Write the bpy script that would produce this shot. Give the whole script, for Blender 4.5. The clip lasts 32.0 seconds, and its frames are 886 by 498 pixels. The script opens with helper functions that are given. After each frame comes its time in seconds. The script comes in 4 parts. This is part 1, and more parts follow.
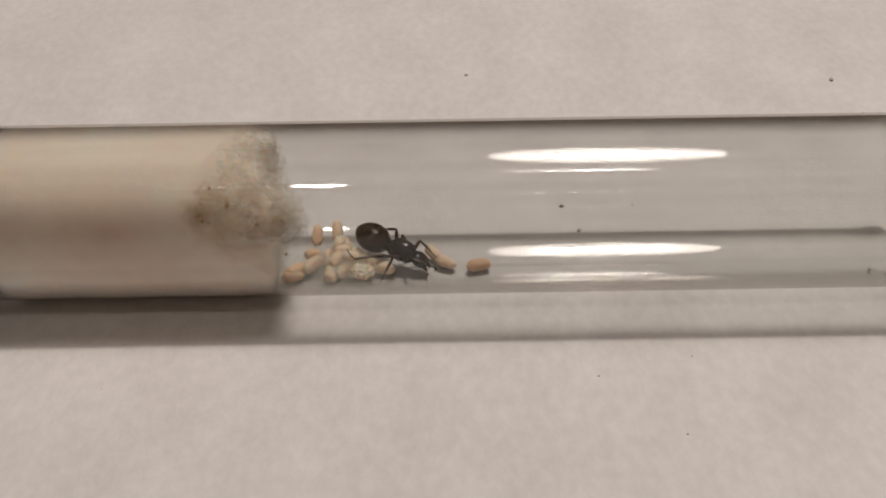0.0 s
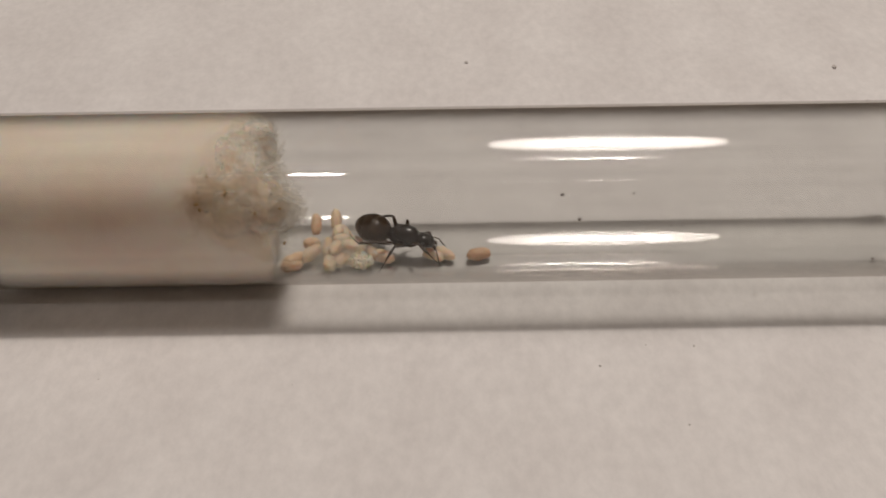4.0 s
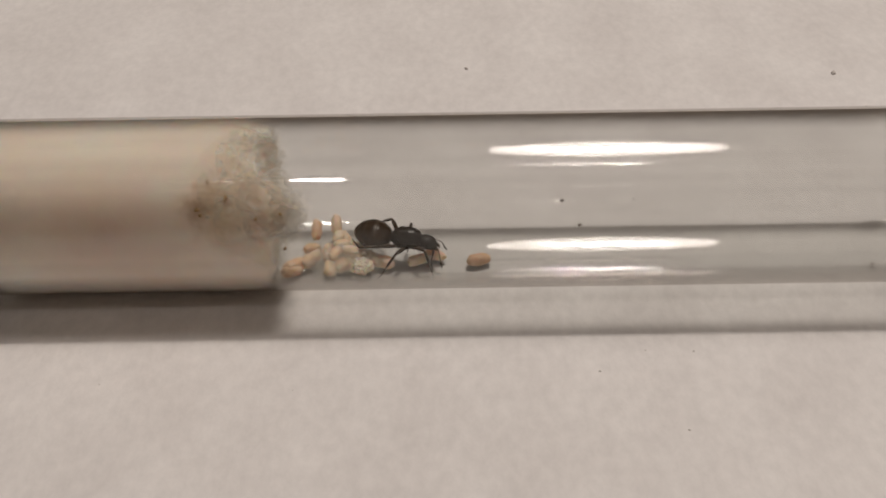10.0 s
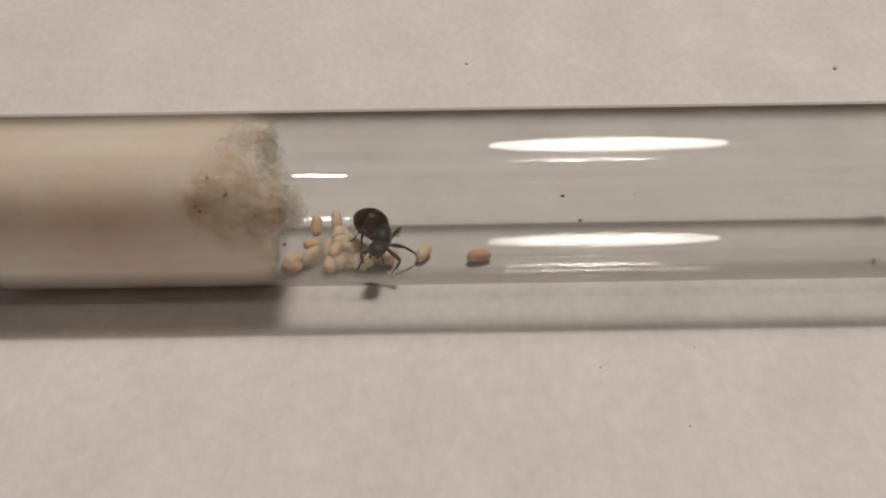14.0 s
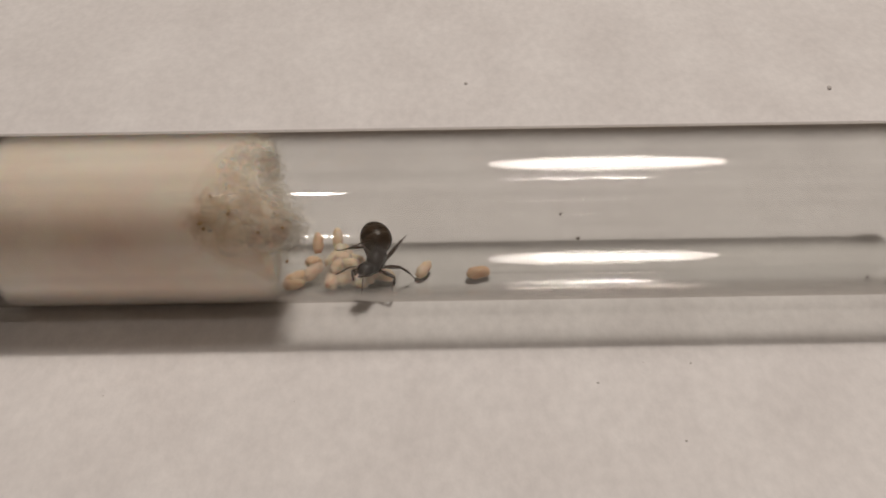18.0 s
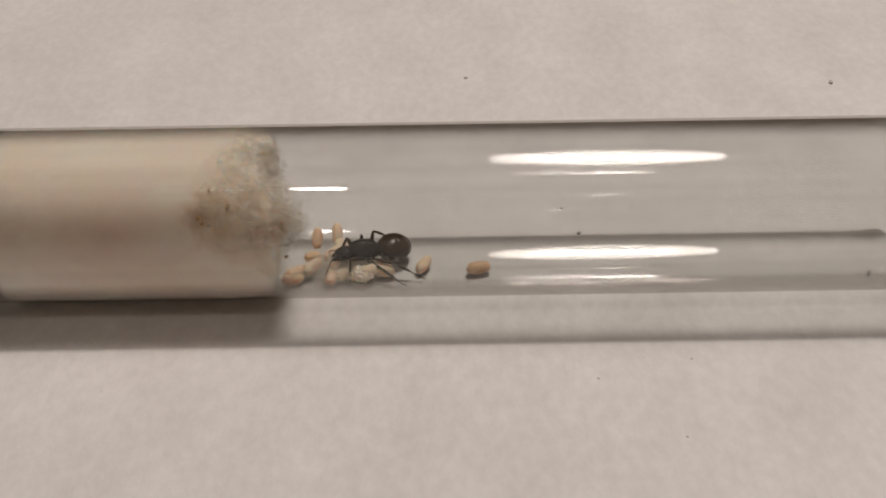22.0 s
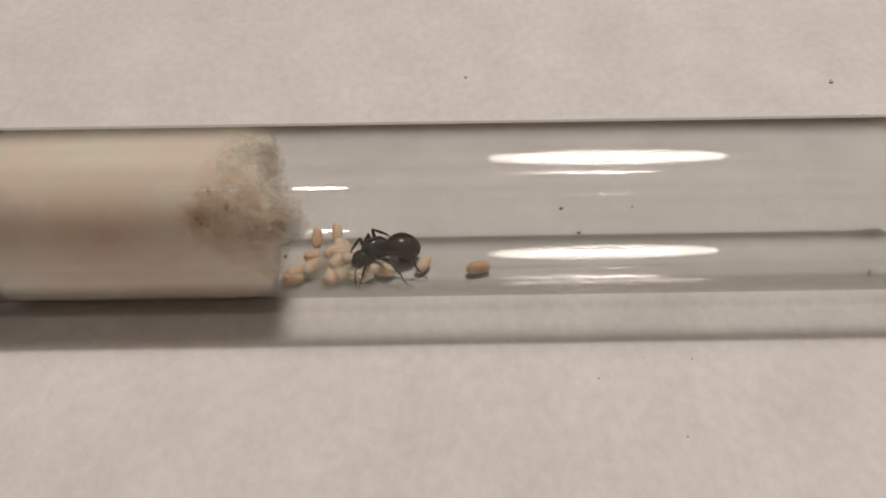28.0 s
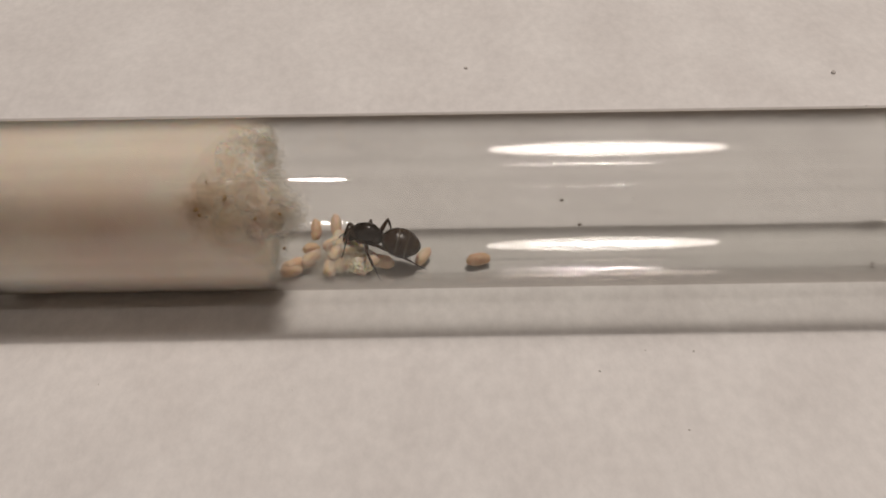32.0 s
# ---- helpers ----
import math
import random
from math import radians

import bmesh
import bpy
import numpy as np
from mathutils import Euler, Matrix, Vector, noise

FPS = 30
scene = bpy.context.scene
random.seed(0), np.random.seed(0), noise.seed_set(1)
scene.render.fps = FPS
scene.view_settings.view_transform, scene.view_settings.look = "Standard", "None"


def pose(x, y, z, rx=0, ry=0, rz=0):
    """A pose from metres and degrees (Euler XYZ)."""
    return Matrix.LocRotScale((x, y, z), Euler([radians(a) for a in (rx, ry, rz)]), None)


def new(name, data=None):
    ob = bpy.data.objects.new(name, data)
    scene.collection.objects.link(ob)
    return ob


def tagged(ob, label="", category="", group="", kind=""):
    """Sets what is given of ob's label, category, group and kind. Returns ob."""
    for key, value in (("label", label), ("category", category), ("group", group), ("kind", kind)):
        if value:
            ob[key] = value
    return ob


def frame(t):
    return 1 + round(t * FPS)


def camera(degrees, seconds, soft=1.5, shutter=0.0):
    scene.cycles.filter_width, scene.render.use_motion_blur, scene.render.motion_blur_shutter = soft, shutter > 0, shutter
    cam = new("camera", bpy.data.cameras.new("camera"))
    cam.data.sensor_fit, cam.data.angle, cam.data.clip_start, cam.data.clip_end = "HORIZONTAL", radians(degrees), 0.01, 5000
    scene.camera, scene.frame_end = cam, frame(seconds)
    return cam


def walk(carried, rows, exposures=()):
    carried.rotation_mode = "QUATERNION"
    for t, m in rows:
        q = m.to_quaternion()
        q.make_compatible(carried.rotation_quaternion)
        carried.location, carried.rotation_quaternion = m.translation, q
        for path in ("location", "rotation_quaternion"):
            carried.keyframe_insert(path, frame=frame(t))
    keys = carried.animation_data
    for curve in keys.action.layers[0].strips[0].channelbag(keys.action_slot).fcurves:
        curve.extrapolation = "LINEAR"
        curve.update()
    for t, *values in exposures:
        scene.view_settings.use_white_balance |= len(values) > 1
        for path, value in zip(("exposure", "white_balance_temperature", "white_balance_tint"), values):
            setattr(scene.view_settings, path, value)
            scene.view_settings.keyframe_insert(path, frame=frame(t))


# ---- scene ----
MM = 0.001
TUBE_R, BORE_R = 8.0 * MM, 7.75 * MM      # outer and inner radius of the test tube
PLUG_R = 7.93 * MM                       # inner radius at the plug; wall thinned here to imitate refraction filling it with cotton
AXIS_Z = TUBE_R                          # the tube lies on the paper, its axis along x

# camera: a hand-held phone, about 10 cm from the tube
cam = camera(42.81, 32.0, soft=1.8)
walk(cam, [
    (0.0, pose(0.00000, -0.08571, 0.06691, 53.345, 0.704, -0.523)),
    (0.5, pose(-0.00000, -0.08581, 0.06698, 53.354, 0.700, -0.524)),
    (1.0, pose(-0.00000, -0.08512, 0.06650, 53.098, 0.696, -0.520)),
    (1.5, pose(-0.00000, -0.08464, 0.06617, 52.670, 0.685, -0.522)),
    (2.0, pose(-0.00000, -0.08470, 0.06621, 52.581, 0.685, -0.514)),
    (2.5, pose(-0.00000, -0.08485, 0.06632, 52.605, 0.700, -0.520)),
    (3.0, pose(-0.00000, -0.08514, 0.06651, 52.707, 0.705, -0.520)),
    (3.5, pose(-0.00000, -0.08500, 0.06642, 52.770, 0.688, -0.526)),
    (5.5, pose(-0.00000, -0.08494, 0.06638, 52.741, 0.706, -0.513)),
    (6.0, pose(-0.00000, -0.08485, 0.06631, 52.768, 0.696, -0.522)),
    (6.5, pose(0.00000, -0.08544, 0.06672, 52.855, 0.710, -0.524)),
    (7.0, pose(0.00000, -0.08528, 0.06661, 52.938, 0.695, -0.523)),
    (7.5, pose(0.00000, -0.08543, 0.06671, 53.063, 0.708, -0.524)),
    (8.0, pose(0.00000, -0.08571, 0.06691, 53.205, 0.699, -0.519)),
    (8.5, pose(-0.00000, -0.08579, 0.06696, 53.378, 0.694, -0.521)),
    (9.0, pose(-0.00000, -0.08571, 0.06691, 53.377, 0.698, -0.519)),
    (9.5, pose(0.00000, -0.08571, 0.06691, 53.291, 0.698, -0.519)),
    (10.0, pose(-0.00000, -0.08513, 0.06651, 53.050, 0.696, -0.519)),
    (10.5, pose(-0.00000, -0.08530, 0.06662, 52.966, 0.705, -0.505)),
    (11.0, pose(-0.00000, -0.08542, 0.06671, 53.009, 0.703, -0.511)),
    (11.5, pose(-0.00000, -0.08510, 0.06649, 52.934, 0.682, -0.511)),
    (12.0, pose(-0.00000, -0.08525, 0.06659, 52.961, 0.698, -0.508)),
    (12.5, pose(0.00000, -0.08518, 0.06655, 52.920, 0.703, -0.511)),
    (13.0, pose(-0.00000, -0.08496, 0.06639, 52.822, 0.700, -0.508)),
    (13.5, pose(-0.00000, -0.08496, 0.06639, 52.770, 0.709, -0.505)),
    (14.0, pose(0.00000, -0.08489, 0.06634, 52.831, 0.710, -0.520)),
    (14.5, pose(-0.00000, -0.08553, 0.06679, 52.954, 0.719, -0.505)),
    (16.5, pose(0.00000, -0.08620, 0.06725, 53.564, 0.702, -0.505)),
    (17.0, pose(0.00000, -0.08634, 0.06734, 53.649, 0.727, -0.516)),
    (17.5, pose(0.00000, -0.08628, 0.06730, 53.730, 0.719, -0.518)),
    (18.0, pose(0.00000, -0.08616, 0.06721, 53.743, 0.697, -0.521)),
    (18.5, pose(0.00000, -0.08609, 0.06717, 53.673, 0.703, -0.519)),
    (19.0, pose(-0.00000, -0.08581, 0.06698, 53.553, 0.690, -0.517)),
    (19.5, pose(0.00000, -0.08585, 0.06700, 53.509, 0.696, -0.509)),
    (20.0, pose(-0.00000, -0.08597, 0.06708, 53.523, 0.694, -0.516)),
    (20.5, pose(-0.00000, -0.08597, 0.06708, 53.523, 0.694, -0.516)),
    (21.0, pose(-0.00000, -0.08590, 0.06703, 53.514, 0.687, -0.520)),
    (21.5, pose(-0.00000, -0.08581, 0.06698, 53.497, 0.703, -0.526)),
    (22.0, pose(0.00000, -0.08578, 0.06695, 53.484, 0.696, -0.524)),
    (22.5, pose(0.00000, -0.08608, 0.06716, 53.636, 0.705, -0.531)),
    (23.0, pose(0.00000, -0.08664, 0.06755, 53.925, 0.700, -0.513)),
    (23.5, pose(0.00000, -0.08663, 0.06754, 54.085, 0.707, -0.519)),
    (24.0, pose(-0.00000, -0.08642, 0.06739, 54.041, 0.705, -0.526)),
    (24.5, pose(0.00000, -0.08657, 0.06750, 53.994, 0.700, -0.522)),
    (25.0, pose(0.00000, -0.08644, 0.06741, 53.953, 0.722, -0.527)),
    (25.5, pose(-0.00000, -0.08642, 0.06740, 53.915, 0.709, -0.528)),
    (27.5, pose(0.00000, -0.08602, 0.06712, 53.722, 0.715, -0.518)),
    (28.0, pose(0.00000, -0.08561, 0.06684, 53.461, 0.691, -0.531)),
    (28.5, pose(0.00000, -0.08559, 0.06683, 53.276, 0.676, -0.520)),
    (29.0, pose(0.00000, -0.08569, 0.06689, 53.307, 0.690, -0.529)),
    (29.5, pose(0.00000, -0.08538, 0.06668, 53.196, 0.695, -0.523)),
    (30.0, pose(-0.00000, -0.08518, 0.06654, 53.050, 0.694, -0.520)),
    (30.5, pose(0.00000, -0.08522, 0.06657, 53.015, 0.692, -0.530)),
    (31.0, pose(0.00000, -0.08550, 0.06676, 53.117, 0.699, -0.522)),
    (31.5, pose(0.00000, -0.08544, 0.06672, 53.144, 0.694, -0.522)),
    (32.0, pose(0.00000, -0.08503, 0.06644, 53.036, 0.685, -0.537)),
], exposures=[(0, 0), (7, 0), (8, 0.03), (9, 0), (17, 0), (18.5, 0.02), (22, 0), (23, 0.04), (24, 0.13), (25, 0.08), (26.5, 0.06),
              (28, 0.05), (29, 0), (31, 0), (32, 0.03)])

# ---- light ----
world = bpy.data.worlds.new("room_air")
scene.world = world
world.use_nodes = True
world.node_tree.nodes["Background"].inputs[0].default_value = (0.97, 0.82, 0.70, 1)
world.node_tree.nodes["Background"].inputs[1].default_value = 0.20


def lamp(name, where, size_x, size_y, power, colour):
    data = bpy.data.lights.new(name, "AREA")
    data.shape, data.size, data.size_y, data.energy, data.color = "ELLIPSE", size_x, size_y, power, colour
    ob = new(name, data)
    ob.matrix_world = where
    return ob


# one hanging light: a wide shade and the bright bulb in it
lamp("hanging_light_shade", pose(0.1256, 0.155, 0.758), 0.181, 0.300, 1.74, (1, 0.90, 0.822))
lamp("hanging_light_bulb", pose(0.1240, 0.143, 0.748), 0.106, 0.050, 2.08, (1, 0.90, 0.822))
lamp("second_light", pose(-0.161, -0.62, 1.25, -26), 0.076, 0.16, 1.7, (1, 0.90, 0.82))
# added faint lamp, only for the thin streak left of the second highlight
lamp("streak_fill_light", pose(-0.290, -0.62, 1.25, -26), 0.16, 0.05, 0.06, (1, 0.90, 0.82))

# ---- materials ----


def material(name):
    m = bpy.data.materials.new(name)
    m.use_nodes = True
    nt = m.node_tree
    return m, nt, nt.nodes["Principled BSDF"]


def node(nt, kind, **values):
    n = nt.nodes.new(kind)
    for key, value in values.items():
        if key in n.inputs:
            n.inputs[key].default_value = value
    return n


def noise_tex(nt, scale, detail=4, rough=0.5, coords="Object"):
    tc = nt.nodes.new("ShaderNodeTexCoord")
    n = node(nt, "ShaderNodeTexNoise", Scale=scale, Detail=detail, Roughness=rough)
    nt.links.new(tc.outputs[coords], n.inputs["Vector"])
    return n


def ramp(nt, fac, stops):
    r = nt.nodes.new("ShaderNodeValToRGB")
    el = r.color_ramp.elements
    while len(el) < len(stops):
        el.new(0.5)
    for e, (p, c) in zip(el, stops):
        e.position, e.color = p, (*c, 1)
    nt.links.new(fac, r.inputs[0])
    return r.outputs[0]


def mix(nt, a, b, fac, mode="MIX"):
    n = nt.nodes.new("ShaderNodeMix")
    n.data_type, n.blend_type = "RGBA", mode
    for socket, value in ((n.inputs[6], a), (n.inputs[7], b), (n.inputs[0], fac)):
        if isinstance(value, bpy.types.NodeSocket):
            nt.links.new(value, socket)
        elif isinstance(value, tuple):
            socket.default_value = (*value, 1)
        else:
            socket.default_value = value
    return n.outputs[2]


def bump(nt, shader, height, strength, distance):
    b = node(nt, "ShaderNodeBump", Strength=strength, Distance=distance)
    nt.links.new(height, b.inputs["Height"])
    nt.links.new(b.outputs[0], shader.inputs["Normal"])


def plain(name, colour, rough=0.6, vary=0.1, scale=600, bumps=0.0, shine=0.5):
    m, nt, s = material(name)
    s.inputs["Specular IOR Level"].default_value = shine
    n = noise_tex(nt, scale, 5)
    dark = tuple(c * (1 - vary) for c in colour)
    light = tuple(min(1, c * (1 + vary)) for c in colour)
    nt.links.new(ramp(nt, n.outputs[0], [(0.3, dark), (0.7, light)]), s.inputs["Base Color"])
    s.inputs["Roughness"].default_value = rough
    if bumps:
        bump(nt, s, n.outputs[0], 0.5, bumps)
    return m


def clear(name, tint, gloss_base, edge, falloff, rough=0.0, streaks=0.0):
    """Clear thin material: see-through, with gloss that grows at glancing angles; edge: strength of a dark band
    standing in for refraction.
    """
    m = bpy.data.materials.new(name)
    m.use_nodes = True
    nt = m.node_tree
    nt.nodes.remove(nt.nodes["Principled BSDF"])
    see = node(nt, "ShaderNodeBsdfTransparent", Color=(*tint, 1))
    if streaks:
        # faint streaks drawn along the tube, in two widths
        tc = nt.nodes.new("ShaderNodeTexCoord")
        tone = None
        for scale, k in (((3, 190, 190), 0.7), ((9, 1100, 1100), 0.4)):
            mp = nt.nodes.new("ShaderNodeMapping")
            mp.inputs["Scale"].default_value = scale
            nt.links.new(tc.outputs["Object"], mp.inputs["Vector"])
            n = node(nt, "ShaderNodeTexNoise", Scale=1.0, Detail=3, Roughness=0.6)
            nt.links.new(mp.outputs[0], n.inputs["Vector"])
            layer = ramp(nt, n.outputs[0], [(0.35, tuple(c - streaks * k for c in tint)), (0.65, tint)])
            tone = layer if tone is None else mix(nt, tone, layer, 1.0, "MULTIPLY")
        nt.links.new(tone, see.inputs["Color"])
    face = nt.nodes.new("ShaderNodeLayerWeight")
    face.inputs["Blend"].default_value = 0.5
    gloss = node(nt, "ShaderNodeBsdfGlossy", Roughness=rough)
    # gloss colour darkened at glancing angles in place of refraction's dark edge lines
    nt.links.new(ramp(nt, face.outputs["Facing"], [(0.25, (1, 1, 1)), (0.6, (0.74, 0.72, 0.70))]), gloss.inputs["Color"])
    power = nt.nodes.new("ShaderNodeMath")
    power.operation = "POWER"
    power.inputs[1].default_value = falloff
    nt.links.new(face.outputs["Facing"], power.inputs[0])
    fres = nt.nodes.new("ShaderNodeMath")
    fres.operation = "MULTIPLY_ADD"
    fres.inputs[1].default_value, fres.inputs[2].default_value = 1 - gloss_base - edge, gloss_base
    nt.links.new(power.outputs[0], fres.inputs[0])
    # painted dark band along the silhouette, as thick glass would refract it
    edge_shade = nt.nodes.new("ShaderNodeMapRange")
    edge_shade.interpolation_type = "SMOOTHSTEP"
    for socket, value in (("From Min", 0.37), ("From Max", 0.71), ("To Max", edge)):
        edge_shade.inputs[socket].default_value = value
    nt.links.new(face.outputs["Facing"], edge_shade.inputs["Value"])
    total = nt.nodes.new("ShaderNodeMath")
    total.operation, total.use_clamp = "ADD", True
    nt.links.new(fres.outputs[0], total.inputs[0])
    nt.links.new(edge_shade.outputs[0], total.inputs[1])
    mixer = nt.nodes.new("ShaderNodeMixShader")
    nt.links.new(total.outputs[0], mixer.inputs[0])
    nt.links.new(see.outputs[0], mixer.inputs[1])
    nt.links.new(gloss.outputs[0], mixer.inputs[2])
    nt.links.new(mixer.outputs[0], nt.nodes["Material Output"].inputs[0])
    return m


def paper_material():
    m, nt, s = material("white_paper")
    tc = nt.nodes.new("ShaderNodeTexCoord")
    mp = nt.nodes.new("ShaderNodeMapping")
    mp.inputs["Scale"].default_value = (1, 0.62, 1)
    nt.links.new(tc.outputs["Object"], mp.inputs["Vector"])
    wide = node(nt, "ShaderNodeTexNoise", Scale=110, Detail=3)
    fine = node(nt, "ShaderNodeTexNoise", Scale=900, Detail=6, Roughness=0.65)
    for n in (wide, fine):
        nt.links.new(mp.outputs[0], n.inputs["Vector"])
    a = ramp(nt, wide.outputs[0], [(0.3, (0.735, 0.71, 0.70)), (0.7, (0.82, 0.80, 0.79))])
    b = ramp(nt, fine.outputs[0], [(0.35, (0.91, 0.91, 0.91)), (0.65, (1, 1, 1))])
    nt.links.new(mix(nt, a, b, 1.0, "MULTIPLY"), s.inputs["Base Color"])
    s.inputs["Roughness"].default_value = 0.75
    bump(nt, s, fine.outputs[0], 0.22, 0.0002)
    return m


def spot(nt, centre, radius, ragged):
    """A soft ragged patch round a place, 1 inside and 0 outside."""
    tc = nt.nodes.new("ShaderNodeTexCoord")
    d = nt.nodes.new("ShaderNodeVectorMath")
    d.operation = "DISTANCE"
    nt.links.new(tc.outputs["Object"], d.inputs[0])
    d.inputs[1].default_value = centre
    add = nt.nodes.new("ShaderNodeMath")
    add.operation = "MULTIPLY_ADD"
    add.inputs[1].default_value = radius * 1.6
    nt.links.new(ragged, add.inputs[0])
    nt.links.new(d.outputs["Value"], add.inputs[2])
    m = nt.nodes.new("ShaderNodeMapRange")
    nt.links.new(add.outputs[0], m.inputs["Value"])
    m.inputs["From Min"].default_value, m.inputs["From Max"].default_value = radius * 1.9, radius * 0.8
    return m.outputs[0]


def scaled(nt, value, k):
    m = nt.nodes.new("ShaderNodeMath")
    m.operation = "MULTIPLY"
    m.inputs[1].default_value = k
    nt.links.new(value, m.inputs[0])
    return m.outputs[0]


# damp and brown stains in the cotton; the 7 and 6 mm patches also paint in shade low on its front: centre, radius (mm),
# colour, strength
STAINS_AND_SHADE = [((-28.5, -7.0, -0.5), 7.0, (0.74, 0.50, 0.39), 0.38), ((-28.8, -7.0, 1.6), 1.5, (0.52, 0.34, 0.25), 0.30),
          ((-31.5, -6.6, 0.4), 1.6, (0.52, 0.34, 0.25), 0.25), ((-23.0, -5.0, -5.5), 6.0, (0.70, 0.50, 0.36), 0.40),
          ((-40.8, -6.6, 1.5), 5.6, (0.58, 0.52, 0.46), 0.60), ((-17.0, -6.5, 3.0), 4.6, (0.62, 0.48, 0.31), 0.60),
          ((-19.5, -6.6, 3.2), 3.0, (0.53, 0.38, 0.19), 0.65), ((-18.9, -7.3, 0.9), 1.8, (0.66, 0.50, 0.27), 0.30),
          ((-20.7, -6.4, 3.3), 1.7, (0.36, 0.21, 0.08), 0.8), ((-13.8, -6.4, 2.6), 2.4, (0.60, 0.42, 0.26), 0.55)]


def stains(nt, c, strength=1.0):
    """Lays the stains, and the shade painted in with them, over the colour c."""
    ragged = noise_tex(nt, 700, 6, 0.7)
    for centre, radius, colour, k in STAINS_AND_SHADE:
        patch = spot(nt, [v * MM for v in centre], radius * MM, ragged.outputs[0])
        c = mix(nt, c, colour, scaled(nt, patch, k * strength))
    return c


def cotton_material(name):
    m, nt, s = material(name)
    wide = noise_tex(nt, 90, 3)
    fine = noise_tex(nt, 900, 6, 0.65)
    c = ramp(nt, wide.outputs[0], [(0.3, (0.945, 0.81, 0.69)), (0.7, (0.985, 0.885, 0.795))])
    c = mix(nt, c, ramp(nt, fine.outputs[0], [(0.3, (0.94, 0.94, 0.94)), (0.65, (1, 1, 1))]), 1.0, "MULTIPLY")
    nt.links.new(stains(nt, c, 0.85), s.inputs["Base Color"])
    s.inputs["Roughness"].default_value = 0.8
    s.inputs["Subsurface Weight"].default_value = 0.85
    s.inputs["Subsurface Radius"].default_value = (1.0, 0.75, 0.55)
    s.inputs["Subsurface Scale"].default_value = 0.0026
    bump(nt, s, fine.outputs[0], 0.25, 0.00006)
    return m


def fibre_material(name, stained):
    """Thin white fibres that let light through."""
    m, nt, s = material(name)
    n = noise_tex(nt, 500, 3)
    c = ramp(nt, n.outputs[0], [(0.3, (0.93, 0.89, 0.81)), (0.7, (0.98, 0.955, 0.89))])
    if stained:
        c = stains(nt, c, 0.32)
    nt.links.new(c, s.inputs["Base Color"])
    s.inputs["Roughness"].default_value = 0.7
    through_light = nt.nodes.new("ShaderNodeBsdfTranslucent")
    nt.links.new(c, through_light.inputs["Color"])
    both = node(nt, "ShaderNodeMixShader", Fac=0.42)
    nt.links.new(s.outputs[0], both.inputs[1])
    nt.links.new(through_light.outputs[0], both.inputs[2])
    nt.links.new(both.outputs[0], nt.nodes["Material Output"].inputs[0])
    return m


def veil_material():
    """Cotton pulled so thin that one sees through it."""
    m, nt, s = material("thin_cotton")
    tc = nt.nodes.new("ShaderNodeTexCoord")
    mp = nt.nodes.new("ShaderNodeMapping")
    mp.inputs["Scale"].default_value = (330, 700, 700)
    mp.inputs["Rotation"].default_value = (0, 0.5, 0)
    nt.links.new(tc.outputs["Object"], mp.inputs["Vector"])
    n = node(nt, "ShaderNodeTexNoise", Scale=1.0, Detail=6, Roughness=0.62, Distortion=0.8)
    nt.links.new(mp.outputs[0], n.inputs["Vector"])
    c = ramp(nt, n.outputs[0], [(0.3, (0.93, 0.89, 0.81)), (0.7, (0.98, 0.955, 0.89))])
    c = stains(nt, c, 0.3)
    nt.links.new(c, s.inputs["Base Color"])
    s.inputs["Roughness"].default_value = 0.8
    s.inputs["Specular IOR Level"].default_value = 0.2
    glow = nt.nodes.new("ShaderNodeBsdfTranslucent")
    nt.links.new(c, glow.inputs["Color"])
    both = node(nt, "ShaderNodeMixShader", Fac=0.25)
    nt.links.new(s.outputs[0], both.inputs[1])
    nt.links.new(glow.outputs[0], both.inputs[2])
    see = nt.nodes.new("ShaderNodeBsdfTransparent")
    thin = nt.nodes.new("ShaderNodeMixShader")
    nt.links.new(ramp(nt, n.outputs[0], [(0.34, (0.02, 0.02, 0.02)), (0.66, (0.36, 0.36, 0.36))]), thin.inputs[0])
    nt.links.new(see.outputs[0], thin.inputs[1])
    nt.links.new(both.outputs[0], thin.inputs[2])
    nt.links.new(thin.outputs[0], nt.nodes["Material Output"].inputs[0])
    return m


def cocoon_material(name, light, dark, stain, depth=0.0009, low=(0.82, 0.75, 0.68)):
    m, nt, s = material(name)
    n = noise_tex(nt, 1400, 5, 0.6)
    info = nt.nodes.new("ShaderNodeObjectInfo")
    c = ramp(nt, n.outputs[0], [(0.3, dark), (0.7, light)])
    tone = ramp(nt, info.outputs["Random"], [(0.0, low), (1.0, (1, 1, 1))])
    blotch = noise_tex(nt, 750, 3, 0.55)
    c = mix(nt, c, stain, ramp(nt, blotch.outputs[0], [(0.52, (0, 0, 0)), (0.68, (0.5, 0.5, 0.5))]))
    nt.links.new(mix(nt, c, tone, 1.0, "MULTIPLY"), s.inputs["Base Color"])
    s.inputs["Roughness"].default_value = 0.55
    s.inputs["Subsurface Weight"].default_value = 0.8
    s.inputs["Subsurface Radius"].default_value = (1.0, 0.6, 0.35)
    s.inputs["Subsurface Scale"].default_value = depth
    bump(nt, s, n.outputs[0], 0.4, 0.00004)
    return m


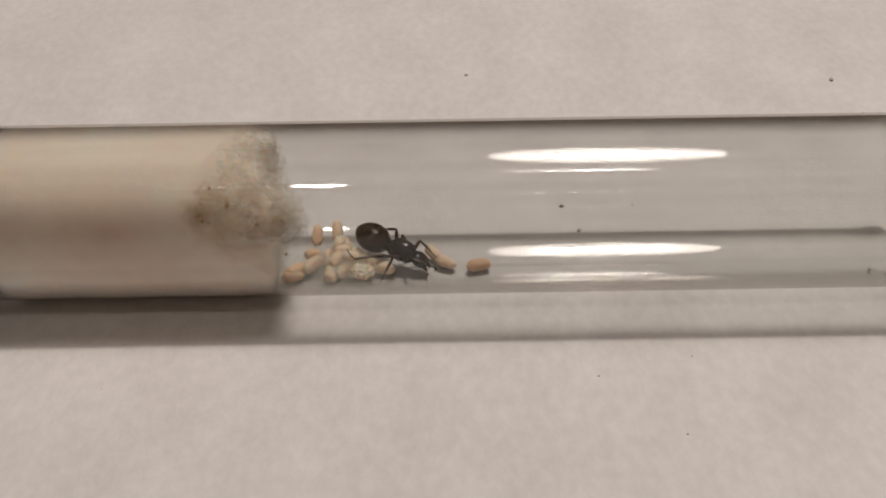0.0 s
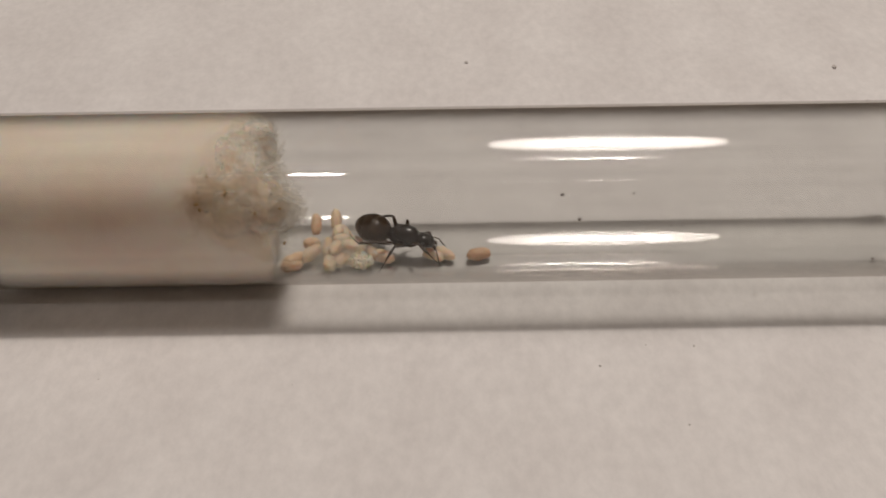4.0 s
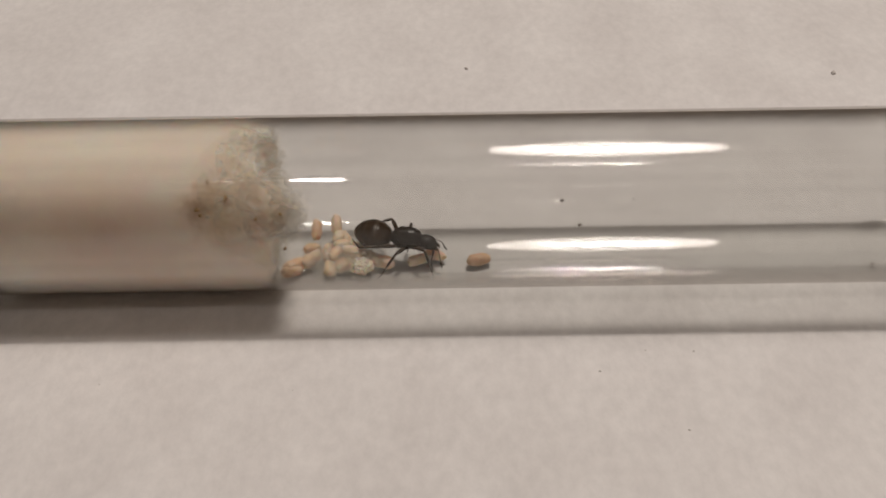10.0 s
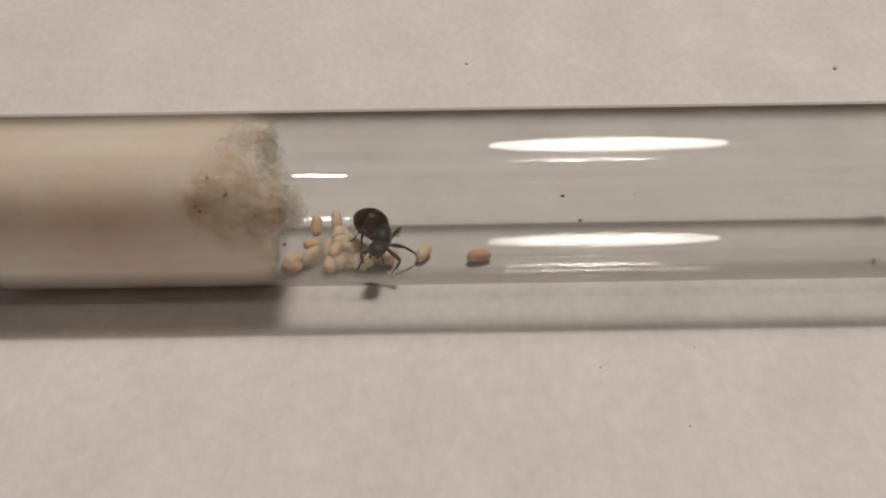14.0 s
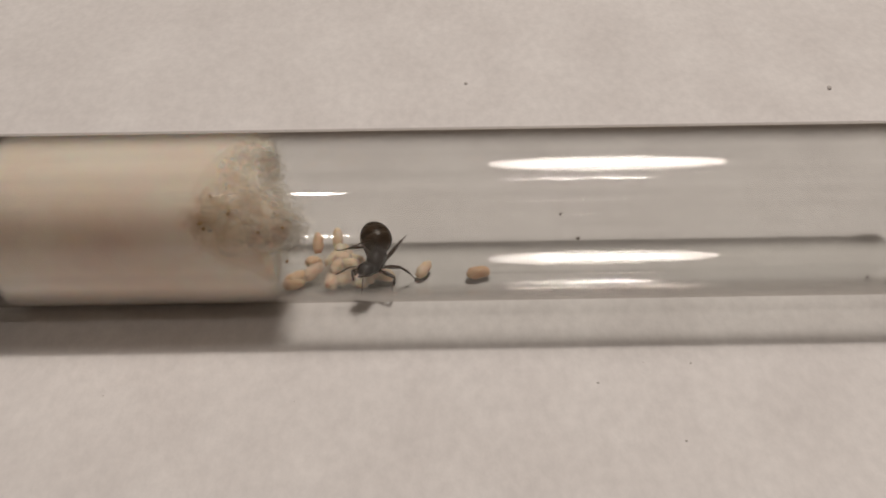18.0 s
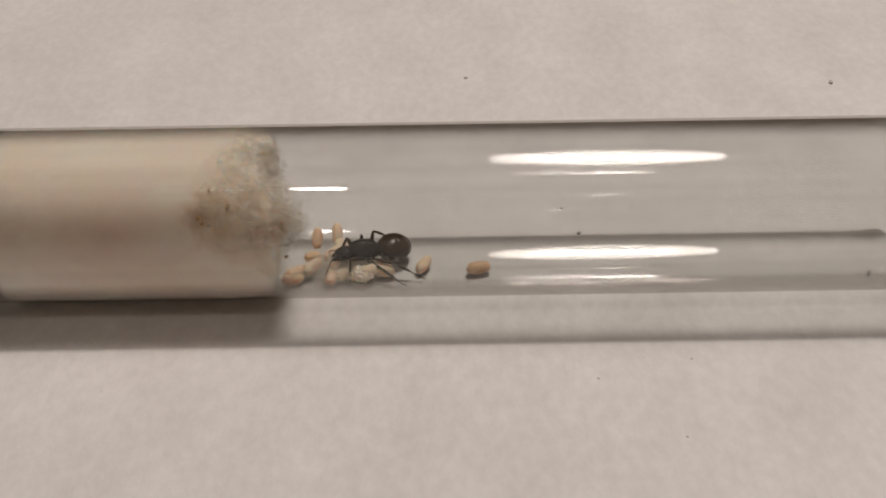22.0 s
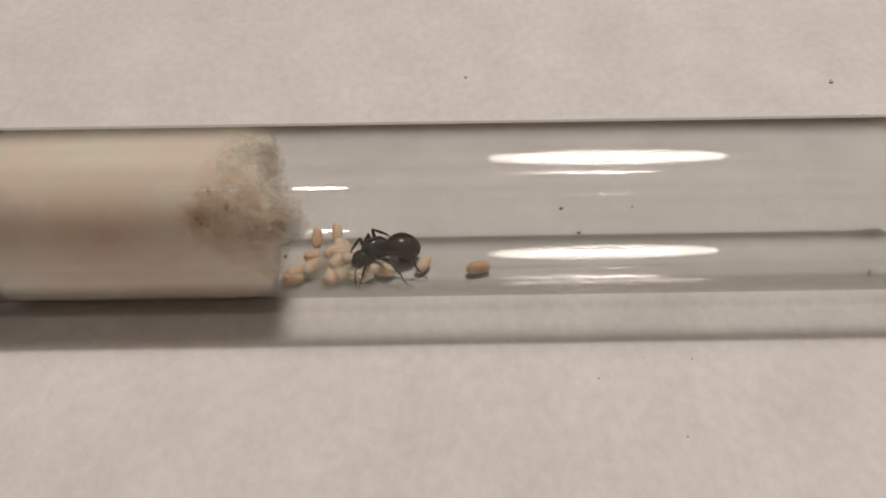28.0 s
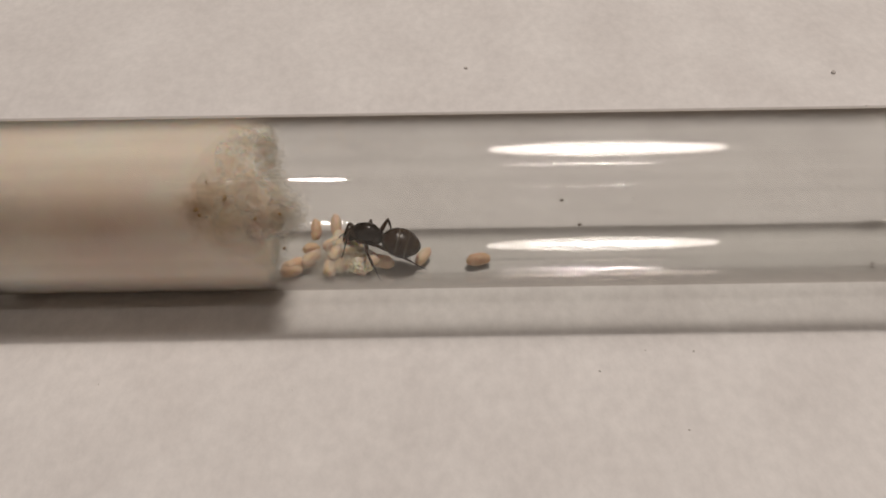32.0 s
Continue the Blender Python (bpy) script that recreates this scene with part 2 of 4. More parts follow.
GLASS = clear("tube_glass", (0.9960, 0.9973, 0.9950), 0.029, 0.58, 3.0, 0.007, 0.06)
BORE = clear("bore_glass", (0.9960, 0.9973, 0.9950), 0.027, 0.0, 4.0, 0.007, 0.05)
WATER = clear("water", (0.97, 0.975, 0.975), 0.03, 0.3, 2.5, 0.02)
PAPER = paper_material()
COTTON = cotton_material("damp_cotton")
FIBRE = fibre_material("cotton_fibre", True)
VEIL = veil_material()
SILK = fibre_material("silk_fibre", False)
GLINT_WHITE = plain("meniscus_glint_white", (0.88, 0.85, 0.80), 0.12, 0.05, 900)
TABLE = plain("table_wood", (0.42, 0.29, 0.18), 0.45, 0.25, 25)
PAINT = plain("wall_paint", (0.78, 0.715, 0.635), 0.8, 0.06, 8)
COCOON = cocoon_material("cocoon_silk", (0.87, 0.72, 0.575), (0.80, 0.635, 0.49), (0.64, 0.44, 0.29), 0.0010)
DEEP_COCOON = cocoon_material("deep_cocoon_silk", (0.82, 0.62, 0.44), (0.73, 0.52, 0.35), (0.52, 0.30, 0.15), 0.0010)
BROWN_COCOON = cocoon_material("brown_cocoon_silk", (0.75, 0.57, 0.41), (0.64, 0.45, 0.30), (0.42, 0.23, 0.10))
LARVA = cocoon_material("pale_larva", (0.93, 0.82, 0.68), (0.88, 0.75, 0.60), (0.84, 0.70, 0.54), 0.0002, (0.93, 0.91, 0.88))
CUTICLE = plain("dark_cuticle", (0.021, 0.016, 0.013), 0.25, 0.4, 3200, 0.00003, 0.32)
GASTER = plain("brown_black_cuticle", (0.038, 0.022, 0.012), 0.26, 0.5, 1500, 0.00003, 0.32)
MEMBRANE = plain("pale_membrane", (0.085, 0.062, 0.04), 0.40, 0.6, 1200)
LEG = plain("leg_cuticle", (0.048, 0.028, 0.016), 0.35, 0.3, 2500, 0.0, 0.35)
EYE = plain("eye", (0.008, 0.007, 0.006), 0.15, 0.1, 2500)
DIRT = plain("dirt", (0.40, 0.25, 0.10), 0.8, 0.35, 3000)
DUST = plain("dust", (0.24, 0.21, 0.19), 0.8, 0.3, 3000)
HAIR = plain("dark_hair", (0.16, 0.14, 0.12), 0.6, 0.2, 3000)
LINT = plain("grey_lint", (0.56, 0.53, 0.51), 0.9, 0.2, 3000)

# ---- helpers for meshes ----


def part(name, bm, mat, parent=None, label=""):
    me = bpy.data.meshes.new(name)
    bm.normal_update()
    bm.to_mesh(me)
    bm.free()
    me.materials.append(mat)
    for p in me.polygons:
        p.use_smooth = True
    ob = new(name, me)
    ob.parent = parent
    if label:
        tagged(ob, label)
    return ob


def lathe(bm, profile, steps=96, closed=False, wide=1.0):
    """A surface of revolution round x from (x, radius) pairs."""
    rings = []
    for x, r in profile:
        rings.append([bm.verts.new((x, r * wide * math.cos(2 * math.pi * i / steps), r * math.sin(2 * math.pi * i / steps)))
                      for i in range(steps)])
    pairs = list(zip(rings, rings[1:])) + ([(rings[-1], rings[0])] if closed else [])
    for a, b in pairs:
        for i in range(steps):
            j = (i + 1) % steps
            bm.faces.new((a[i], a[j], b[j], b[i]))


def box(bm, lo, hi):
    bmesh.ops.create_cube(bm, size=1, matrix=Matrix.Translation([(a + b) / 2 for a, b in zip(lo, hi)])
                          @ Matrix.Diagonal((*[b - a for a, b in zip(lo, hi)], 1)))


def egg(bm, length, width, height, taper=0.15, at=(0, 0, 0), rough=0.0, seg=24, rings=16, seed=0, blunt=2.0):
    """An egg-shaped body along x, narrower at +x; blunt above 2 squares its ends."""
    verts = bmesh.ops.create_uvsphere(bm, u_segments=seg, v_segments=rings, radius=0.5,
                                      matrix=Matrix.Rotation(math.pi / 2, 4, "Y"))["verts"]
    for v in verts:
        x, y, z = v.co
        k = 1 - taper * 2 * x
        if blunt > 2:
            r = math.hypot(y, z)
            k *= 0.5 * max(0.0, 1 - abs(2 * x) ** blunt) ** (1 / blunt) / r if r > 1e-6 else 1
        n = rough * noise.noise(Vector((x * 4 + seed, y * 4, z * 4))) if rough else 0
        v.co = Vector((x * length * (1 + n) + at[0], y * width * k * (1 + n) + at[1], z * height * k * (1 + n) + at[2]))
    return verts


# ---- the room, the table and the paper ----
def slab(name, lo, hi, mat, label, category):
    bm = bmesh.new()
    box(bm, lo, hi)
    ob = part(name, bm, mat)
    for p in ob.data.polygons:
        p.use_smooth = False
    return tagged(ob, label, category, kind="structure")


slab("floor", (-1.4, -1.25, -0.80), (1.4, 1.45, -0.75), TABLE, "brown wooden floor of the room", "floor")
slab("ceiling", (-1.4, -1.25, 1.62), (1.4, 1.45, 1.70), PAINT, "plain painted ceiling of the room", "ceiling")
slab("wall_north", (-1.4, 1.45, -0.80), (1.4, 1.55, 1.70), PAINT, "plain painted room wall", "wall")
slab("wall_south", (-1.4, -1.35, -0.80), (1.4, -1.25, 1.70), PAINT, "plain painted room wall", "wall")
slab("wall_east", (1.4, -1.35, -0.80), (1.5, 1.55, 1.70), PAINT, "plain painted room wall", "wall")
slab("wall_west", (-1.5, -1.35, -0.80), (-1.4, 1.55, 1.70), PAINT, "plain painted room wall", "wall")

table = new("table")
table.location = (0, 0, -0.75)
tagged(table, "brown wooden table under the white paper", "table")
bm = bmesh.new()
box(bm, (-0.6, -0.35, 0.72), (0.6, 0.65, 0.7495))
bmesh.ops.bevel(bm, geom=list(bm.edges), offset=0.003, segments=2, affect="EDGES")
part("tabletop", bm, TABLE, table)
for x in (-0.54, 0.50):
    for y in (-0.30, 0.56):
        bm = bmesh.new()
        box(bm, (x, y, 0), (x + 0.05, y + 0.05, 0.72))
        bmesh.ops.bevel(bm, geom=list(bm.edges), offset=0.004, segments=2, affect="EDGES")
        part("leg", bm, TABLE, table)
slab("paper_sheet", (-0.30, -0.32, -0.0004), (0.30, 0.36, 0.0), PAPER, "large white slightly mottled sheet of paper", "paper")

# ---- the tube ----


def on_wall(x, a, turn, width, lift=0.0):
    """A pose on the inside of the tube: x along it, a degrees up its back from the bottom line, turned on the wall; in mm."""
    r = BORE_R - (width / 2 + lift) * MM
    a = radians(a)
    centre = Vector((x * MM, r * math.sin(a), AXIS_Z - r * math.cos(a)))
    inward = Vector((0, -math.sin(a), math.cos(a)))
    m = Matrix((Vector((1, 0, 0)), Vector((0, math.cos(a), math.sin(a))), inward)).transposed().to_4x4()
    return Matrix.Translation(centre) @ m @ Matrix.Rotation(radians(turn), 4, "Z")


tube = new("test_tube")
tube.location = (0, 0, AXIS_Z)
tagged(tube, "clear glass test tube lying on white paper", "test tube")
cap = [(-0.082 - TUBE_R * math.sin(k * math.pi / 16), TUBE_R * math.cos(k * math.pi / 16)) for k in range(9)]
cup = [(-0.082 - PLUG_R * math.sin(k * math.pi / 16), PLUG_R * math.cos(k * math.pi / 16)) for k in range(9)]
# swellings added to the glass to make thin highlight lines: degrees round the tube, radius of curvature (mm), degrees
# to each side, end along the tube (mm)
OUTER_GLINTS = [(-144.5, 0.55, 22, 20), (-131, 0.24, 40, 19), (-122.5, 0.20, 42, 18)]
INNER_GLINTS = [(0.8, 1.9, 34, 25), (-10.2, 0.6, 40, 19)]


def glint_wall(profile, lines, sign):
    """A tube wall with long highlight-catching swellings that stand out of it (sign 1) or into the bore (-1)."""
    radius = profile[-1][1]
    angles = {round(-180 + 1.8 * k, 3): (0.0, 0.0) for k in range(200)}
    for a, curve, spread, stop in lines:
        half = curve * MM * math.sin(radians(spread))
        reach = math.degrees(half / radius)
        angles = {k: v for k, v in angles.items() if abs(k - a) > reach}
        for k in range(-8, 9):
            q = math.sin(radians(spread) * k / 8) * curve * MM
            rise = math.sqrt((curve * MM) ** 2 - q * q) - curve * MM * math.cos(radians(spread))
            angles[round(a + math.degrees(q / radius), 4)] = (sign * rise, stop * MM)
    order = sorted(angles)
    bm = bmesh.new()
    rings = []
    for x, r in profile:
        full = min(1.0, r / radius) ** 8
        rises = [angles[a][0] * full * min(1.0, max(0.0, min(angles[a][1] - x, x - 0.001) / 0.004)) for a in order]
        rings.append([bm.verts.new((x, (r + rise) * math.sin(radians(a)), -(r + rise) * math.cos(radians(a))))
                      for a, rise in zip(order, rises)])
    for p, q in zip(rings, rings[1:]):
        for i in range(len(order)):
            j = (i + 1) % len(order)
            bm.faces.new((p[i], p[j], q[j], q[i]))
    return bm


part("outer_wall", glint_wall(cap[::-1] + [(-0.0815, TUBE_R), (-0.081, TUBE_R)] + [(0.002 * k, TUBE_R) for k in range(-2, 22)], OUTER_GLINTS, 1), GLASS, tube)
part("inner_wall", glint_wall(cup[::-1] + [(-0.0800, PLUG_R), (-0.0165, PLUG_R), (-0.01645, PLUG_R), (-0.0164, BORE_R), (-0.01635, BORE_R)] + [(0.002 * k, BORE_R) for k in range(-2, 22)], INNER_GLINTS, -1), BORE, tube)
bm = bmesh.new()
lathe(bm, [(0.042, TUBE_R), (0.0430, TUBE_R + 0.0001), (0.0440, TUBE_R + 0.0003), (0.0446, TUBE_R + 0.0003), (0.0450, TUBE_R),
           (0.0449, BORE_R + 0.0001), (0.0440, BORE_R), (0.042, BORE_R)], 160)
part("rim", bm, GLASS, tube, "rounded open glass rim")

# ---- the cotton plug ----
# where the wadding leaves the glass, by the angle round the tube (0 bottom, 90 back, -90 front), and where it ends, in mm
LEAVES = [(-185, -17.9), (-165, -19.2), (-150, -20.6), (-130, -21.8), (-111, -21.8), (-98, -20.8), (-88, -18.6), (-80, -16.6), (-70, -15.2),
          (-38, -15.5), (0, -16.2), (60, -16.9), (120, -17.4), (175, -17.9)]
ENDS = [(-185, -14.6), (-150, -13.7), (-120, -12.0), (-98, -11.7), (-88, -12.9), (-78, -13.9), (-60, -14.8), (-40, -15.1), (0, -15.9), (60, -16.4), (120, -15.8), (175, -14.6)]

FLUFF = 1.3                               # reach of the loose fluff before the wadding


def wadding():
    bm = bmesh.new()
    steps, straight, front = 300, 40, 90
    angles = [-180 + 360 * i / steps for i in range(steps)]
    rows = []
    for k in range(straight + front + 1):
        ring = []
        for a in angles:
            leave = float(np.interp(a, *zip(*LEAVES)))
            end = float(np.interp(a, *zip(*ENDS))) - FLUFF * min(1.0, max(0.1, (-a - 70) / 25))
            if k <= straight:
                x = -39.2 + (leave + 39.2) * k / straight
                r = 7.735 + 0.165 * min(1.0, max(0.0, (-16.4 - x) / 3.0))
            else:
                u = (k - straight) / front
                depth = 0.03 + 0.10 * min(1.0, max(0.0, (-15.6 - leave) / 3.5))
                x = leave + (end - leave) * u ** 0.85
                r = (7.735 + 0.165 * min(1.0, max(0.0, (-16.4 - leave) / 3.0))) * (1 - depth * min(1.0, u / 0.55) ** 0.8)
                if u > 0.72:
                    r *= math.sqrt(max(0.0, 1 - ((u - 0.72) / 0.28) ** 2))
                rag = min(1.0, u * 2.2) * min(1.0, max(0.2, (-a - 76) / 18, (a - 100) / 30))
                p = Vector((x * 0.55, r * math.cos(radians(a)) * 0.55, r * math.sin(radians(a)) * 0.55))
                lump = noise.fractal(p, 0.8, 2.0, 4) * 0.26 + noise.noise(p * 5) * 0.06
                tuft = noise.noise(p * 4.1) * 0.55 + noise.noise(p * 9.3) * 0.35
                r = min(r, max(0.0, r * (1 + 0.10 * rag * lump) - 0.45 * rag * abs(lump) - 0.16 * rag * abs(tuft)))
                x += rag * (lump * (0.6 + 1.6 * u * u) + 0.22 * tuft)
            ring.append(bm.verts.new((x * MM, r * MM * math.sin(radians(a)), -r * MM * math.cos(radians(a)))))
        rows.append(ring)
    for p, q in zip(rows, rows[1:]):
        for i in range(steps):
            j = (i + 1) % steps
            bm.faces.new((p[i], q[i], q[j], p[j]))
    bm.faces.new(rows[0])
    return bm


def strand(bm, points, radius):
    """A thin three-sided strand along the points."""
    rings = []
    for k, p in enumerate(points):
        d = (points[min(k + 1, len(points) - 1)] - points[max(k - 1, 0)]).normalized()
        s = d.cross(Vector((0.3, 0.5, 0.8))).normalized()
        t = d.cross(s)
        r = radius * (0.5 if k in (0, len(points) - 1) else 1)
        rings.append([bm.verts.new(p + (s * math.cos(q) + t * math.sin(q)) * r) for q in (0, 2.09, 4.19)])
    for a, b in zip(rings, rings[1:]):
        for i in range(3):
            bm.faces.new((a[i], a[(i + 1) % 3], b[(i + 1) % 3], b[i]))


def loose_fibres(rng, count):
    """Curled fibres that stand out of the ragged end, thinning out away from it."""
    bm = bmesh.new()
    tufts = [(rng.uniform(-180, 175), rng.random()) for _ in range(240)]
    for k in range(count):
        if k % 2:
            a, u = tufts[rng.randrange(240)]
            a, u = a + rng.gauss(0, 4), u + rng.gauss(0, 0.06)
        elif k % 10:
            a, u = rng.uniform(-180, 175), rng.random() ** 0.55
        else:
            a, u = rng.gauss(-104, 16), rng.uniform(0.4, 1.0)
        a = max(-180.0, min(175.0, a))
        u = max(0.0, min(1.0, u))
        leave = float(np.interp(a, *zip(*LEAVES)))
        end = float(np.interp(a, *zip(*ENDS)))
        x = leave + (end - leave) * u + rng.uniform(-0.5, 0.1)
        depth = 0.03 + 0.10 * min(1.0, max(0.0, (-15.6 - leave) / 3.5))
        r = 7.5 * (1 - depth * min(1.0, u / 0.55) ** 0.8) * math.sqrt(rng.uniform(0.05, 1.0) if u > 0.6 else 1.0)
        p = Vector((x, r * math.sin(radians(a)), -r * math.cos(radians(a))))
        d = Vector((rng.uniform(-0.9, 0.5), rng.uniform(-1, 1), rng.uniform(-1, 1))).normalized()
        bend = Vector((rng.uniform(-1, 1), rng.uniform(-1, 1), rng.uniform(-1, 1))) * rng.uniform(0.2, 0.9)
        pts = []
        step = rng.uniform(0.10, 0.36)
        for _k in range(7):
            q = p.copy()
            rad = math.hypot(q.y, q.z)
            if rad > 7.68:
                q.y, q.z = q.y * 7.68 / rad, q.z * 7.68 / rad
            pts.append(q * MM)
            p = p + d * step
            d = (d + bend * 0.6).normalized()
        strand(bm, pts, rng.uniform(0.005, 0.014) * MM)
    return bm


def veil(seed, radius, short):
    """A thin crumpled layer of pulled cotton that reaches out of the ragged end."""
    bm = bmesh.new()
    rows = []
    for i in range(121):
        a = -188 + 97 * i / 120
        leave, end = float(np.interp(a, *zip(*LEAVES))) - 0.6, float(np.interp(a, *zip(*ENDS)))
        torn = noise.fractal(Vector((a * 0.09, seed, 0)), 0.7, 2.0, 5)
        end += 0.9 * torn - short
        row = []
        for k in range(33):
            u = k / 32
            x = leave + (end - leave) * u
            p = Vector((x * 0.5, a * 0.045, seed * 3.7))
            r = 7.62 - (7.62 - radius) * min(1.0, u * 2.2) + 0.38 * noise.fractal(p, 0.8, 2.0, 4) - 0.9 * u ** 4
            r = min(7.66, r)
            row.append(bm.verts.new((x * MM, r * MM * math.sin(radians(a)), -r * MM * math.cos(radians(a)))))
        rows.append(row)
    for p, q in zip(rows, rows[1:]):
        for k in range(32):
            bm.faces.new((p[k], p[k + 1], q[k + 1], q[k]))
    return bm


plug = new("cotton_plug")
plug.location = (0, 0, AXIS_Z)
plug.rotation_euler.x = radians(-6.5)
tagged(plug, "damp cream cotton plug with brown stains and a ragged end", "cotton plug")
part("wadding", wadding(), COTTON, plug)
# white ring added in place of the light streak on the water's edge
bm = bmesh.new()
lathe(bm, [(-0.0392 + 0.0002 * math.cos(k * math.pi / 4), 0.00766 + 0.0002 * math.sin(k * math.pi / 4)) for k in range(8)], 96, True)
part("meniscus_glint", bm, GLINT_WHITE, plug, "shiny white ring standing in for the bright meniscus streak")
for seed, radius, short in ((1, 7.45, 0.6), (2, 7.0, 0.0)):
    part("thin_layer", veil(seed, radius, short), VEIL, plug, "thin veil of pulled cotton")
tagged(part("loose_fibres", loose_fibres(random.Random(4), 8500), FIBRE, plug, "fine white loose cotton fibres"), kind="stuff")

# water behind the plug, with a hollow face against the cotton
bm = bmesh.new()
lathe(bm, [(-0.0885, 0.0004), (-0.0865, 0.0050), (-0.0825, 0.0075), (-0.0790, 0.0078), (-0.0400, 0.0078), (-0.0396, 0.0076), (-0.0401, 0.0070),
           (-0.0406, 0.0050), (-0.0408, 0.0004)], 96)
water = part("water_column", bm, WATER)
water.location = (0, 0, AXIS_Z)
tagged(water, "clear water held behind the cotton plug", "water")

# fine drops of water on the glass before the cotton
bm = bmesh.new()
rng = random.Random(31)
for k in range(110):
    x, a = -14.5 + 4.0 * rng.random() ** 2, rng.uniform(-135, -45)
    size = rng.uniform(0.03, 0.09)
    m = on_wall(x, a, 0, 0)
    top = [m @ Vector((size * MM * math.cos(q), size * MM * math.sin(q), 0)) for q in (0, 1.05, 2.09, 3.14, 4.19, 5.24)]
    mid = [m @ Vector((0.7 * size * MM * math.cos(q), 0.7 * size * MM * math.sin(q), 0.5 * size * MM)) for q in (0, 1.05, 2.09, 3.14, 4.19, 5.24)]
    low, high, tip = [bm.verts.new(p) for p in top], [bm.verts.new(p) for p in mid], bm.verts.new(m @ Vector((0, 0, 0.65 * size * MM)))
    for i in range(6):
        j = (i + 1) % 6
        bm.faces.new((low[i], low[j], high[j], high[i]))
        bm.faces.new((high[i], high[j], tip))
tagged(part("condensation", bm, WATER), "fine clear water drops on the glass by the cotton", "water drops", kind="stuff")

# crumbs of dirt in the cotton
def crumb(x, a, r, size, seed):
    bm = bmesh.new()
    egg(bm, size * 1.6 * MM, size * MM, size * MM, 0.2, rough=0.5, seg=12, rings=8, seed=seed)
    ob = part("dirt_crumb", bm, DIRT)
    a = radians(a)
    ob.matrix_world = Matrix.Translation((x * MM, r * MM * math.sin(a), AXIS_Z - r * MM * math.cos(a))) @ pose(0, 0, 0, seed * 50, seed * 70, seed * 31)
    return tagged(ob, "tiny brown dirt crumb caught in the cotton", "crumb", group="crumbs in the cotton")


for k, (x, a, r, size) in enumerate(((-20.8, -121, 7.55, 0.40), (-20.5, -117, 7.55, 0.30), (-18.4, -128, 7.4, 0.36), (-15.9, -114, 7.35, 0.26),
                                     (-19.9, -139, 7.5, 0.24), (-13.8, -117, 7.2, 0.22), (-13.6, -92, 7.3, 0.24))):
    crumb(x, a, r, size, k)

# ---- brood ----


def cocoon(length, width, seed, mat=COCOON, name="cocoon"):
    """A papery ant cocoon, slightly fuller at one end, with a dark tip."""
    thing = new(name)
    bm = bmesh.new()
    egg(bm, length * MM, width * MM, width * MM, 0.07, rough=0.15, seg=24, rings=20, seed=seed, blunt=2.5)
    part("shell", bm, mat, thing)
    bm = bmesh.new()
    egg(bm, 0.16 * MM, 0.26 * MM, 0.26 * MM, 0.1, at=(-length * 0.485 * MM, 0, 0), seg=10, rings=6)
    part("tip", bm, DIRT, thing, "small dark tip")
    return tagged(thing, "tan papery ant cocoon in the brood pile", "cocoon", group="brood in the tube")


# x along the tube, degrees up the back, turn on the wall, length, width, lift over the wall (mm)
BROOD = [(-12.28, 34.3, 89, 2.10, 0.94, 0.0), (-10.35, 37.7, 91, 2.15, 0.94, 0.0), (-10.07, 26.4, 73, 1.45, 1.04, 0.3),
         (-9.42, 26.1, -53, 1.94, 0.88, 0.2), (-9.69, 14.3, 12, 1.74, 1.09, 0.9), (-12.64, 18.1, 11, 1.64, 0.94, 0.0),
         (-12.57, 5.5, 48, 2.40, 1.14, 0.2), (-14.07, -2.0, 40, 2.30, 1.30, 0.0), (-14.33, -7.5, 18, 2.04, 1.04, 0.0),
         (-10.69, -4.6, 89, 2.30, 1.14, 0.1), (-9.48, -1.8, 39, 2.04, 1.14, 0.1), (-8.01, 7.7, 27, 2.02, 1.14, 0.3),
         (-5.72, 2.5, -23, 2.20, 1.19, 0.0), (-6.76, 5.5, -50, 2.18, 1.04, 0.2), (-8.45, 17.8, -25, 1.73, 0.99, 0.2), (-10.1, 7.0, 62, 2.2, 1.05, 0.9), (-8.9, 9.0, -12, 2.0, 1.0, 0.9)]
for k, (x, a, turn, length, width, lift) in enumerate(BROOD):
    cocoon(length, width * 1.1, k * 3.1, DEEP_COCOON if k in (5, 7, 8) else COCOON).matrix_world = on_wall(x, a, turn, width, lift)
lone = cocoon(2.3, 1.20, 77, BROWN_COCOON)
lone.matrix_world = on_wall(3.40, 3.7, 11, 1.14)
lone["label"] = "single brownish ant cocoon lying apart on bare glass"
near_cocoon = cocoon(2.2, 1.10, 51)
near_cocoon["label"] = "tan ant cocoon that the ant pushes aside"
carried_cocoon = cocoon(2.2, 1.10, 58)
carried_cocoon["label"] = "tan ant cocoon carried to the pile"
leaning_cocoon = cocoon(2.35, 1.10, 64)
leaning_cocoon["label"] = "tan ant cocoon leaning on the brood pile"

